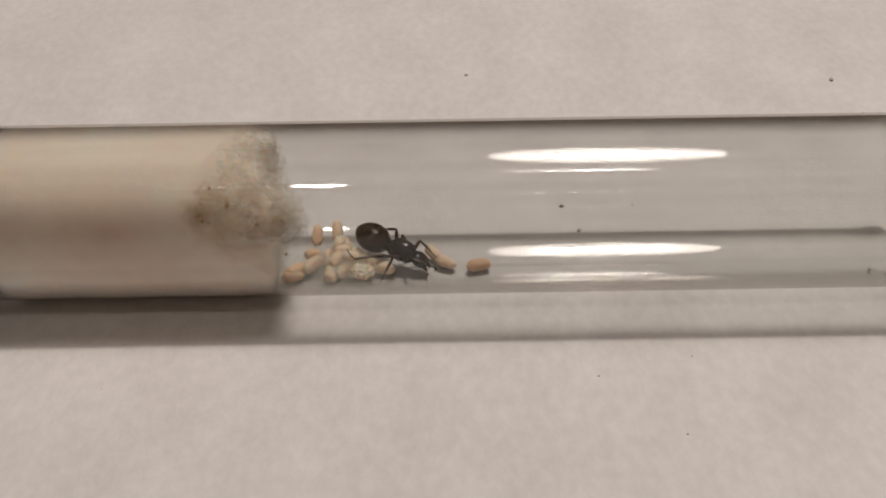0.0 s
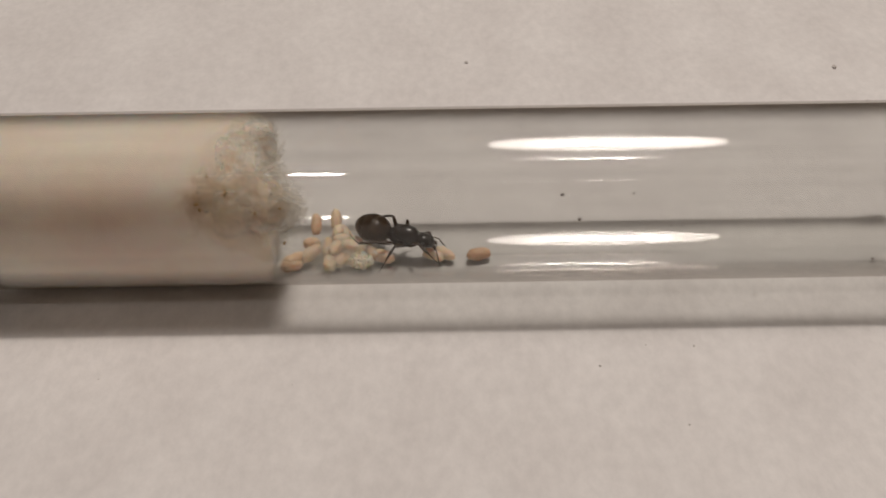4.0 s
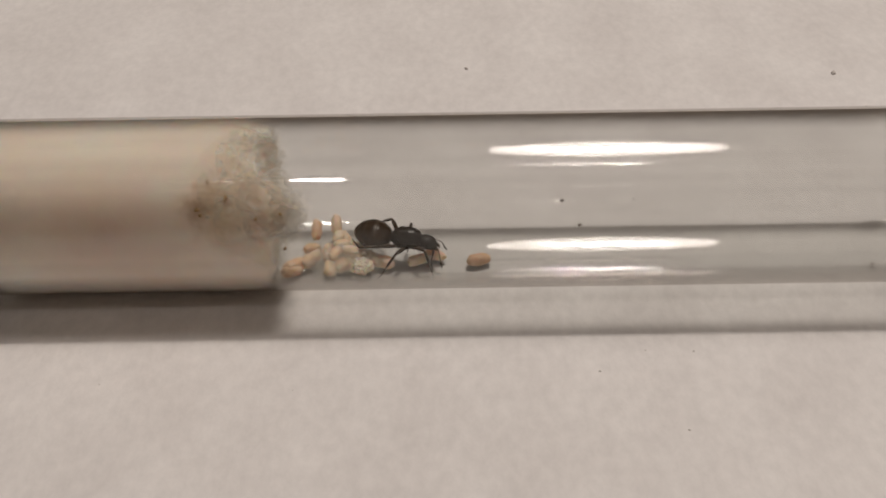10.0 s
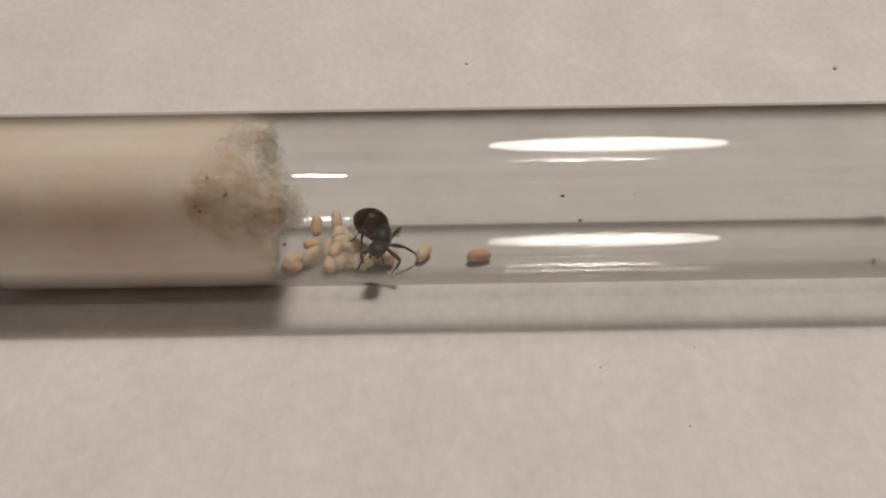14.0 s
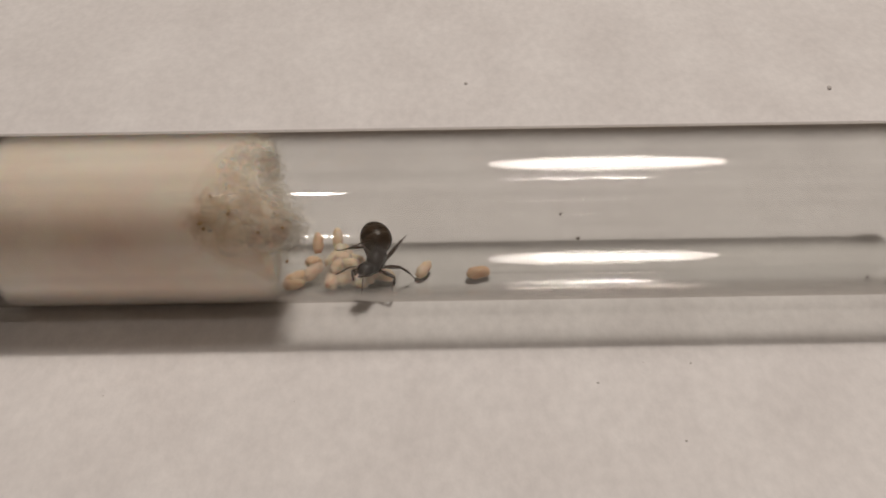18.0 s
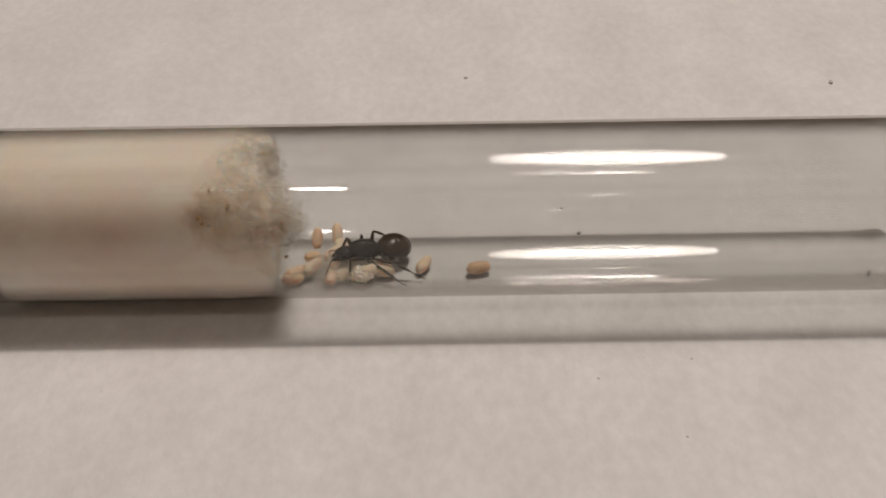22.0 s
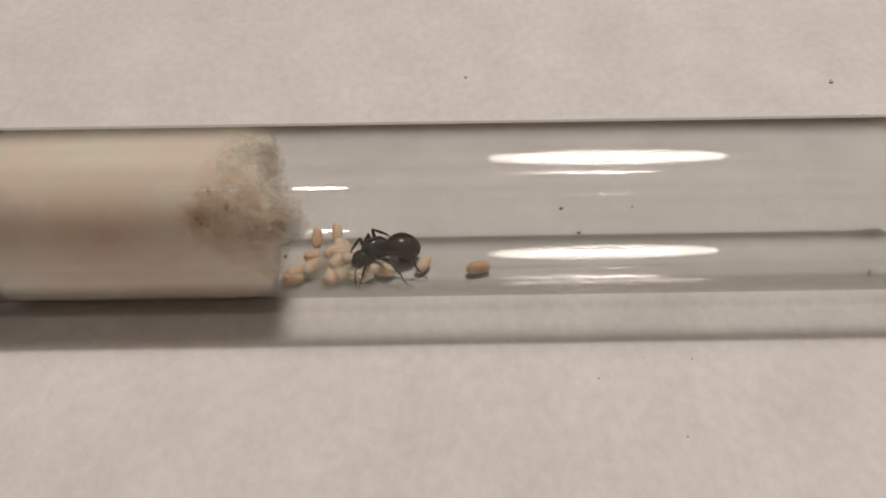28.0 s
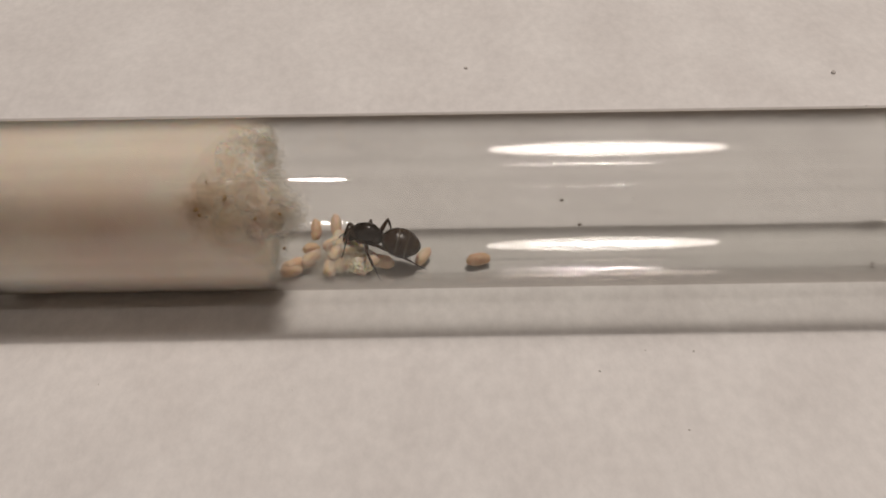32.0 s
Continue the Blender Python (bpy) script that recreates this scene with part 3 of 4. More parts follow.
# a clump of small pale larvae
clump = new("larva_clump")
clump.matrix_world = on_wall(-7.72, -6.1, 0, 0.0)
tagged(clump, "clump of small pale cream larvae on the glass", "larvae", group="brood in the tube")
rng = random.Random(9)
bm = bmesh.new()
egg(bm, 2.0 * MM, 1.7 * MM, 1.5 * MM, 0.1, (0, 0.1 * MM, 0.75 * MM), 0.35, 24, 16, 5)
part("larva_heap", bm, LARVA, clump)
for k in range(120):
    bm = bmesh.new()
    size = rng.uniform(0.40, 0.72)
    egg(bm, size * MM, size * 0.62 * MM, size * 0.62 * MM, 0.15, rough=0.10, seg=12, rings=8, seed=k)
    ob = part("larva", bm, LARVA, clump)
    turn, rise = rng.uniform(0, 2 * math.pi), rng.uniform(-0.35, 1.0)
    flat = math.sqrt(1 - rise * rise)
    ob.matrix_basis = pose(0.92 * flat * math.cos(turn) * MM, (0.1 + 0.78 * flat * math.sin(turn)) * MM, (0.75 + 0.66 * rise) * MM,
                           rng.uniform(0, 360), rng.uniform(-40, 40), rng.uniform(0, 360))

# wisps of silk and cotton on the glass round the pile
bm = bmesh.new()
rng = random.Random(21)
for k in range(3000):
    if k < 120:
        x, a, thick, size, rise = rng.uniform(-15.5, -5.5), rng.gauss(4, 13), rng.uniform(0.006, 0.014), 1.0, 0.6
    else:
        x, a, thick, size, rise = rng.gauss(-9.6, 1.7), rng.gauss(5, 9), rng.uniform(0.004, 0.011), rng.uniform(0.4, 1.1), 1.9
    m = on_wall(x, a, rng.uniform(0, 360), 0.03)
    bend, over = rng.uniform(-0.5, 0.5), rise * rng.random() ** 2
    pts = [m @ Vector((u * size * MM, bend * u * u * MM, (0.05 + (0.1 + over) * (1 - u * u) + 0.06 * rng.random()) * MM)) for u in (-0.6, -0.3, 0.0, 0.3, 0.6)]
    strand(bm, pts, thick * MM)
tagged(part("silk_wisps", bm, SILK), "thin pale silk wisps lying round the brood", "silk", kind="stuff")

# ---- the ant ----
ant = new("queen_ant")
tagged(ant, "glossy black-brown queen ant tending her brood", "ant")


def cone_tube(bm, points, radii, sides=10):
    rings = []
    for k, (p, r) in enumerate(zip(points, radii)):
        p = Vector(p)
        d = (Vector(points[min(k + 1, len(points) - 1)]) - Vector(points[max(k - 1, 0)])).normalized()
        s = d.cross(Vector((0.02, 1, 0.05))).normalized()
        t = d.cross(s)
        rings.append([bm.verts.new((p + (s * math.cos(2 * math.pi * q / sides) + t * math.sin(2 * math.pi * q / sides)) * r) * MM)
                      for q in range(sides)])
    for a, b in zip(rings, rings[1:]):
        for i in range(sides):
            j = (i + 1) % sides
            bm.faces.new((a[i], a[j], b[j], b[i]))
    bm.faces.new(rings[0][::-1])
    bm.faces.new(rings[-1])


# thorax: a high humped back, sloping behind, with a neck
bm = bmesh.new()
egg(bm, 2.75 * MM, 1.85 * MM, 1.95 * MM, -0.06, (0.16 * MM, 0, 0.12 * MM), 0.04, 32, 22, 1, 2.3)
egg(bm, 1.6 * MM, 1.5 * MM, 1.5 * MM, 0.12, (0.98 * MM, 0, -0.16 * MM), 0.04, 24, 16, 2)
egg(bm, 1.6 * MM, 1.4 * MM, 1.6 * MM, -0.05, (-0.75 * MM, 0, -0.12 * MM), 0.04, 24, 16, 3, 2.3)
egg(bm, 2.6 * MM, 1.3 * MM, 1.15 * MM, 0.0, (0.14 * MM, 0, -0.58 * MM), 0.04, 24, 16, 4, 2.4)
part("thorax", bm, CUTICLE, ant, "black humped thorax")
bm = bmesh.new()
egg(bm, 0.85 * MM, 1.1 * MM, 0.34 * MM, 0.0, (-0.42 * MM, 0, 0.84 * MM), 0.02, 20, 12, 5)
part("scutellum", bm, CUTICLE, ant)
bm = bmesh.new()
egg(bm, 0.34 * MM, 0.75 * MM, 0.95 * MM, 0.0, (-1.46 * MM, 0, -0.12 * MM), 0.03, 16, 12, 6)
egg(bm, 0.9 * MM, 0.34 * MM, 0.34 * MM, 0.0, (-1.40 * MM, 0, -0.40 * MM), 0.03, 12, 8, 7)
part("petiole", bm, CUTICLE, ant, "narrow upright waist scale")

# gaster: four overlapping dark plates over a paler skin
def girth(u):
    """Radius of the gaster along its length, 0 at the waist and 1 at the tip."""
    return 1.39 * math.sin(math.pi * min(1, u * 0.965 + 0.035)) ** 0.50 * (1 - 0.06 * u)


bm = bmesh.new()
lathe(bm, [(-3.68 * MM * k / 30 - 0.02 * MM, 0.972 * girth(k / 30) * MM) for k in range(31)], 48, wide=1.13)
gaster = part("gaster", bm, MEMBRANE, ant, "large brown-black banded gaster")
for lo, hi in ((0.0, 0.37), (0.395, 0.63), (0.652, 0.82), (0.838, 1.0)):
    bm = bmesh.new()
    prof = []
    for k in range(13):
        u = lo + (hi - lo) * k / 12
        lip = 0.95 if k == 0 else 0.97 if k == 12 else 1.0
        flare = 1 + 0.012 * (k / 12) ** 3
        prof.append((-3.68 * MM * u - 0.02 * MM, girth(u) * lip * flare * MM))
    lathe(bm, prof, 48, wide=1.13)
    part("tergite", bm, GASTER, gaster)

# head with jaws, eyes and feelers
bm = bmesh.new()
egg(bm, 1.76 * MM, 1.66 * MM, 1.28 * MM, 0.08, (0.86 * MM, 0, -0.02 * MM), 0.03, 28, 18, 8, 2.3)
egg(bm, 0.6 * MM, 0.98 * MM, 0.65 * MM, 0.1, (1.50 * MM, 0, -0.08 * MM), 0.03, 16, 10, 9)
egg(bm, 0.5 * MM, 0.5 * MM, 0.5 * MM, 0.0, (-0.02 * MM, 0, 0.0), 0.03, 12, 8, 10)
head = part("head", bm, CUTICLE, ant, "black shield-shaped head")
feelers = []
for side in (1, -1):
    bm = bmesh.new()
    egg(bm, 0.34 * MM, 0.12 * MM, 0.32 * MM, 0.0, (0.72 * MM, side * 0.77 * MM, 0.14 * MM), 0, 14, 10)
    part("eye", bm, EYE, head)
    bm = bmesh.new()
    cone_tube(bm, [(1.60, side * 0.36, -0.12), (1.88, side * 0.36, -0.20), (2.06, side * 0.12, -0.26)], (0.19, 0.17, 0.04), 8)
    part("mandible", bm, LEG, head)
    bm = bmesh.new()
    cone_tube(bm, [(0, 0, 0), (0.35, 0, 0.03), (0.95, 0, 0.0), (1.02, 0, -0.03), (1.35, 0, -0.20), (1.75, 0, -0.42), (2.20, 0, -0.60), (2.36, 0, -0.66)],
              (0.045, 0.050, 0.055, 0.045, 0.062, 0.070, 0.072, 0.035), 8)
    feelers.append(part("antenna", bm, LEG, head, "thin elbowed brown antenna"))

# legs: hip in the ant's space, thigh and shin lengths (mm)
LEGS = {
    "left_front": ((0.85, 0.42, -0.72), 1.75, 2.55), "right_front": ((0.85, -0.42, -0.72), 1.75, 2.55),
    "left_mid": ((0.10, 0.50, -0.80), 1.85, 2.75), "right_mid": ((0.10, -0.50, -0.80), 1.85, 2.75),
    "left_hind": ((-0.60, 0.46, -0.76), 2.15, 3.15), "right_hind": ((-0.60, -0.46, -0.76), 2.15, 3.15)}
limbs = {}
for name, (hip, thigh, shin) in LEGS.items():
    bm = bmesh.new()
    cone_tube(bm, [(-0.15, 0, 0.05), (0.12, 0, -0.02), (0.32, 0, 0.0), (thigh * 0.5, 0, 0.04), (thigh * 0.92, 0, 0.02), (thigh + 0.04, 0, 0)],
              (0.25, 0.22, 0.14, 0.225, 0.16, 0.09))
    upper = part("leg", bm, LEG, ant)
    bm = bmesh.new()
    k = shin * 0.56
    cone_tube(bm, [(-0.04, 0, 0), (0.12, 0, 0.02), (k * 0.55, 0, 0.05), (k, 0, 0.06), (k + 0.06, 0, 0.05)], (0.09, 0.11, 0.145, 0.11, 0.07), 8)
    lower = part("shin", bm, LEG, upper)
    bm = bmesh.new()
    f = shin - k
    cone_tube(bm, [(-0.03, 0, 0), (f * 0.3, 0, -0.05), (f * 0.34, 0, -0.05), (f * 0.6, 0, -0.08), (f * 0.64, 0, -0.08), (f, 0, -0.02), (f + 0.2, 0, 0.13), (f + 0.32, 0, 0.17)],
              (0.065, 0.066, 0.05, 0.06, 0.045, 0.055, 0.045, 0.02), 8)
    limbs[name] = (upper, lower, part("foot", bm, LEG, upper))

# ---- specks of dust ----
def speck(m, size, mat, label, seed, group):
    bm = bmesh.new()
    egg(bm, size * 1.3 * MM, size * MM, size * 0.5 * MM, 0.1, rough=0.4, seg=10, rings=6, seed=seed)
    ob = part("dust_speck", bm, mat)
    ob.matrix_world = m
    return tagged(ob, label, "speck", group=group)


for k, (x, a, size) in enumerate(((11.75, 54.5, 0.3), (13.4, 35.9, 0.32), (40.75, -4.2, 0.34), (28.78, -39.1, 0.22),
                                  (22.22, 30.7, 0.16), (23.32, 30.1, 0.14), (18.77, 55.0, 0.18))):
    speck(on_wall(x, a, 25 * k, size * 0.5), size, DUST, "tiny dark dust speck inside the glass", k, "specks in the tube")
for k, (x, a, size) in enumerate(((-6.45, -173.1, 0.14), (6.87, -170.3, 0.18), (41.6, 146.0, 0.40), (38.7, 146.0, 0.16))):
    m = on_wall(x, a, 0, 0, 0) @ pose(0, 0, -(TUBE_R - BORE_R) - 0.00004)
    speck(m, size, DUST, "tiny dark dust speck on top of the glass", k, "specks in the tube")
for k, (x, y, size) in enumerate(((13.24, -14.42, 0.22), (21.68, -12.09, 0.24), (48.08, 37.83, 0.7), (3.22, 40.44, 0.5),
                                  (19.58, -21.42, 0.2), (17.51, -11.85, 0.14), (-29.35, -15.1, 0.14), (-12.82, -16.15, 0.12))):
    speck(pose(x * MM, y * MM, size * 0.2 * MM, 0, 0, 40 * k), size * 0.8, LINT, "tiny grey speck of dust on paper", k + 20, "specks on the paper")


# ---- thin hairs of lint on the glass: x, degrees up the back, turn, length (mm), how far they curl ----
def lint_hair(x, a, turn, length, curl):
    bm = bmesh.new()
    m = on_wall(x, a, turn, 0.04)
    pts = []
    p, way = Vector((-length / 2, 0, 0)), 0.0
    for k in range(15):
        pts.append(m @ (p * MM))
        way += curl * (0.6 + 0.8 * math.sin(k * 0.9))
        p = p + Vector((math.cos(way), math.sin(way), 0)) * length / 14
    strand(bm, pts, 0.012 * MM)
    return tagged(part("lint_hair", bm, HAIR), "thin curled grey hair of lint on the glass", "lint", group="hairs on the glass")


for x, a, turn, length, curl in ((18.6, 73, -28, 1.5, 0.10), (21.9, 45, 60, 1.7, 0.30), (21.6, 40, 5, 1.0, -0.2), (-14.2, -146, 20, 1.9, 0.42), (-14.0, -133, 80, 1.2, 0.35),
                                 (39.5, 60, 70, 1.2, 0.2), (30.0, -38, 10, 1.0, 0.25)):
    lint_hair(x, a, turn, length, curl)

# ---- what moves ----
FEET = {
    "right_mid": [
        (0.0, -5.95, -1.41, 0.48), (12.2, -5.98, -1.55, 0.51), (12.8, -8.10, 0.00, 1.80), (14.5, -7.55, 0.00, 2.44),
        (16.5, -9.31, 0.50, 2.88), (17.0, -10.21, 0.50, 2.76), (18.0, -10.03, 0.50, 3.72), (19.0, -9.75, 0.70, 4.20),
        (20.0, -9.67, 1.00, 3.64), (21.0, -7.96, 2.88, 0.91), (32.0, -7.85, 3.00, 1.10),
    ],
    "right_front": [
        (0.0, -0.77, -1.50, 2.08), (1.2, -0.50, -1.50, 1.43), (3.0, -0.47, -1.50, 1.43), (8.0, -1.05, -1.50, 1.35),
        (9.0, -0.36, -0.06, 0.35), (10.0, -1.11, -0.86, 0.40), (11.0, -2.42, -1.01, 0.42), (11.5, -3.07, -1.79, 0.56),
        (12.2, -3.93, -0.37, 0.36), (12.8, -6.57, -1.27, 0.46), (13.5, -6.68, -1.27, 0.46), (14.5, -8.06, -0.65, 0.38),
        (16.5, -8.86, -1.44, 0.49), (17.0, -8.02, -1.48, 0.50), (18.0, -8.49, -0.77, 0.39), (18.7, -8.82, -0.55, 0.37),
        (19.0, -6.84, -1.72, 0.55), (19.6, -8.84, -0.16, 0.35), (20.0, -10.10, 0.90, 0.40), (21.0, -10.24, 1.00, 1.34),
        (23.0, -10.14, 1.00, 1.24), (25.0, -9.50, 0.85, 0.40), (27.5, -9.05, 1.00, 2.01), (29.0, -9.58, 1.00, 0.85),
        (32.0, -9.70, 1.00, 1.96),
    ],
    "right_hind": [
        (0.0, -9.80, -0.42, 2.20), (2.0, -9.38, -0.27, 2.75),
        (8.0, -9.18, -0.32, 2.72), (11.0, -9.55, -0.33, 3.08), (12.5, -8.63, -1.00, 3.82), (14.0, -8.59, -0.50, 3.46),
        (14.5, -9.34, 0.00, 3.74), (16.5, -8.71, 1.00, 4.44), (17.0, -8.73, 1.50, 3.07), (18.5, -8.47, 2.00, 3.31),
        (19.5, -7.91, 3.00, 2.32), (21.0, -5.60, 4.20, 1.60), (23.0, -4.60, 4.50, 1.75), (28.0, -4.50, 4.20, 1.60),
        (29.0, -4.90, 3.90, 1.35), (32.0, -4.90, 3.90, 1.35),
    ],
    "left_mid": [
        (0.0, -2.71, 2.44, 0.75), (11.5, -3.50, 2.21, 0.68), (12.2, -2.15, 1.00, 2.93), (13.0, -1.97, 0.50, 1.22),
        (13.5, -2.32, 0.50, 0.90), (14.0, -1.99, 0.73, 0.39), (14.5, -2.47, 0.54, 0.37), (16.5, -2.57, 0.58, 0.37),
        (17.0, -2.70, 0.24, 0.35), (18.5, -2.60, 0.25, 0.35), (19.0, -1.88, 0.41, 0.36), (19.6, -3.82, -1.41, 0.48),
        (20.0, -3.91, -1.61, 0.52), (22.0, -3.68, -1.75, 0.55), (24.0, -3.54, -1.94, 0.60), (25.0, -3.24, -1.83, 0.57),
        (25.5, -3.44, -1.74, 0.55), (27.5, -3.83, -1.51, 0.50), (28.0, -3.39, -1.70, 0.54), (29.9, -3.50, -1.67, 0.53),
        (30.5, -5.92, -1.99, 0.61), (32.0, -6.00, -1.85, 0.58),
    ],
    "left_front": [
        (0.0, -0.66, 0.00, 2.21), (3.0, -0.52, 0.00, 0.74), (6.5, -0.80, 0.00, 0.60), (9.0, -0.78, 0.00, 1.27),
        (10.0, -1.11, 0.00, 0.55), (11.0, -1.99, 0.00, 0.72), (11.6, -1.76, 0.00, 0.43), (12.2, -2.62, -1.55, 0.51),
        (13.0, -2.68, -0.88, 0.40), (13.5, -3.78, -2.22, 0.68), (14.0, -4.87, -2.01, 0.62), (14.5, -4.84, -1.85, 0.58),
        (16.5, -4.89, -2.21, 0.68), (18.5, -4.83, -1.94, 0.60), (19.2, -4.84, -2.41, 0.74), (19.7, -7.77, -1.87, 0.58),
        (20.0, -8.17, -1.47, 0.49), (21.0, -8.76, -1.14, 0.44), (22.0, -8.89, -0.71, 0.38), (23.0, -8.79, -1.00, 2.53),
        (25.0, -8.25, -1.00, 1.46), (25.5, -8.88, -0.12, 0.35), (27.5, -8.80, -1.24, 0.45), (28.0, -7.92, -1.91, 0.59),
        (28.5, -7.38, -1.00, 1.53), (30.0, -7.52, -1.00, 1.58), (30.5, -7.76, -1.00, 1.76), (31.0, -9.17, -1.00, 2.14),
        (32.0, -9.37, -1.00, 2.59),
    ],
    "left_hind": [
        (0.0, -6.20, 4.80, 2.00), (2.0, -6.45, 4.90, 2.05), (6.0, -6.45, 4.90, 2.05), (9.0, -6.20, 4.90, 2.05),
        (11.0, -6.50, 4.90, 2.10), (12.5, -5.19, 3.68, 1.29), (14.0, -4.40, 3.23, 1.07), (17.0, -4.27, 3.65, 1.27),
        (17.7, -4.35, 3.81, 1.37), (18.0, -3.70, 3.00, 3.33), (18.5, -3.23, 2.00, 2.26), (19.0, -2.27, 1.00, 2.11),
        (19.6, -2.67, 1.00, 2.21), (20.0, -3.05, 0.50, 1.81), (20.5, -1.45, -0.61, 0.37), (21.0, -1.59, -0.83, 0.40),
        (23.0, -1.74, -0.49, 0.37), (32.0, -1.61, -0.39, 0.36),
    ],
}


KNEES = {
    "left_hind": [(0, -1.1, 1.0, 1.55), (11.5, -1.1, 1.0, 1.55), (13, -0.45, 0.7, 1.0), (32, -0.45, 0.7, 1.0)],
    "right_hind": [(0, -0.3, -0.8, 0.62), (11, -0.3, -0.8, 0.62), (13.5, -0.45, -0.7, 1.0), (20.5, -0.45, -0.7, 1.0), (22, -0.75, -0.9, 1.6),
                   (24, -0.7, -0.8, 1.7), (27.5, -0.6, -1.1, 1.2), (29, -0.8, -1.3, 0.55), (32, -0.6, -1.3, 0.75)],
    "right_mid": [(0, 0, -0.9, 1.0), (15, 0, -0.9, 1.0), (17, -0.8, -1.3, 1.6), (18, -1.0, -1.5, 1.95), (19, -0.4, -1.55, 1.8), (20, -0.5, -0.9, 1.55), (22, 0, -0.9, 1.0), (32, 0, -0.9, 1.0)],
}


def between(rows, t):
    """The pose at t between rows of (seconds, pose)."""
    for (t0, a), (t1, b) in zip(rows, rows[1:]):
        if t <= t1:
            return a.lerp(b, max(0.0, (t - t0) / (t1 - t0)))
    return rows[-1][1]


def frame_of(origin, tip, up):
    x = (tip - origin).normalized()
    y = up.cross(x).normalized()
    return Matrix.Translation(origin) @ Matrix((x, y, x.cross(y))).transposed().to_4x4()


def leg_rows(name, body):
    hip, thigh, shin = LEGS[name]
    hip, thigh, shin = Vector(hip) * MM, thigh * MM, shin * MM
    side = 1 if "left" in name else -1
    reach_out = Vector({"front": (0.55, 0.7 * side, 1.0), "mid": (0.0, 0.9 * side, 1.0), "hind": (-0.15, 0.35 * side, 1.0)}[name.split("_")[1]])
    feet = FEET[name]
    upper_rows, lower_rows, foot_rows = [], [], []
    for t, m in body:
        if name in KNEES:
            # how the knee points, in the ant's space
            reach_out = Vector([float(np.interp(t, [f[0] for f in KNEES[name]], [f[k] for f in KNEES[name]])) for k in (1, 2, 3)])
        foot = Vector([float(np.interp(t, [f[0] for f in feet], [f[k] for f in feet])) * MM for k in (1, 2, 3)])
        foot = m.inverted() @ foot
        d = foot - hip
        far = min(max(d.length, abs(shin - thigh) * 1.15), (thigh + shin) * 0.985)
        d.normalize()
        along = (thigh ** 2 - shin ** 2 + far ** 2) / (2 * far)
        out = (reach_out - d * reach_out.dot(d)).normalized()
        knee = hip + d * along + out * math.sqrt(max(0.0, thigh ** 2 - along ** 2))
        foot = hip + d * far
        up = frame_of(hip, knee, out)
        low = frame_of(knee, foot, out)
        upper_rows.append((t, up))
        lower_rows.append((t, up.inverted() @ low))
        # the foot goes on from the shin; the near hind one is held up along the gaster at first
        ankle = low @ Vector((shin * 0.56, 0, 0.00006))
        tip = foot
        if name == "right_hind":
            lift = 1 - min(1.0, max(0.0, (t - 10.5) / 1.5))
            tip = foot.lerp(ankle + Vector((-0.42, -0.45, 1)) * shin * 0.4, lift)
        foot_rows.append((t, up.inverted() @ frame_of(ankle, tip, out + Vector((-0.2, 0, 0.1)))))
    return upper_rows, lower_rows, foot_rows


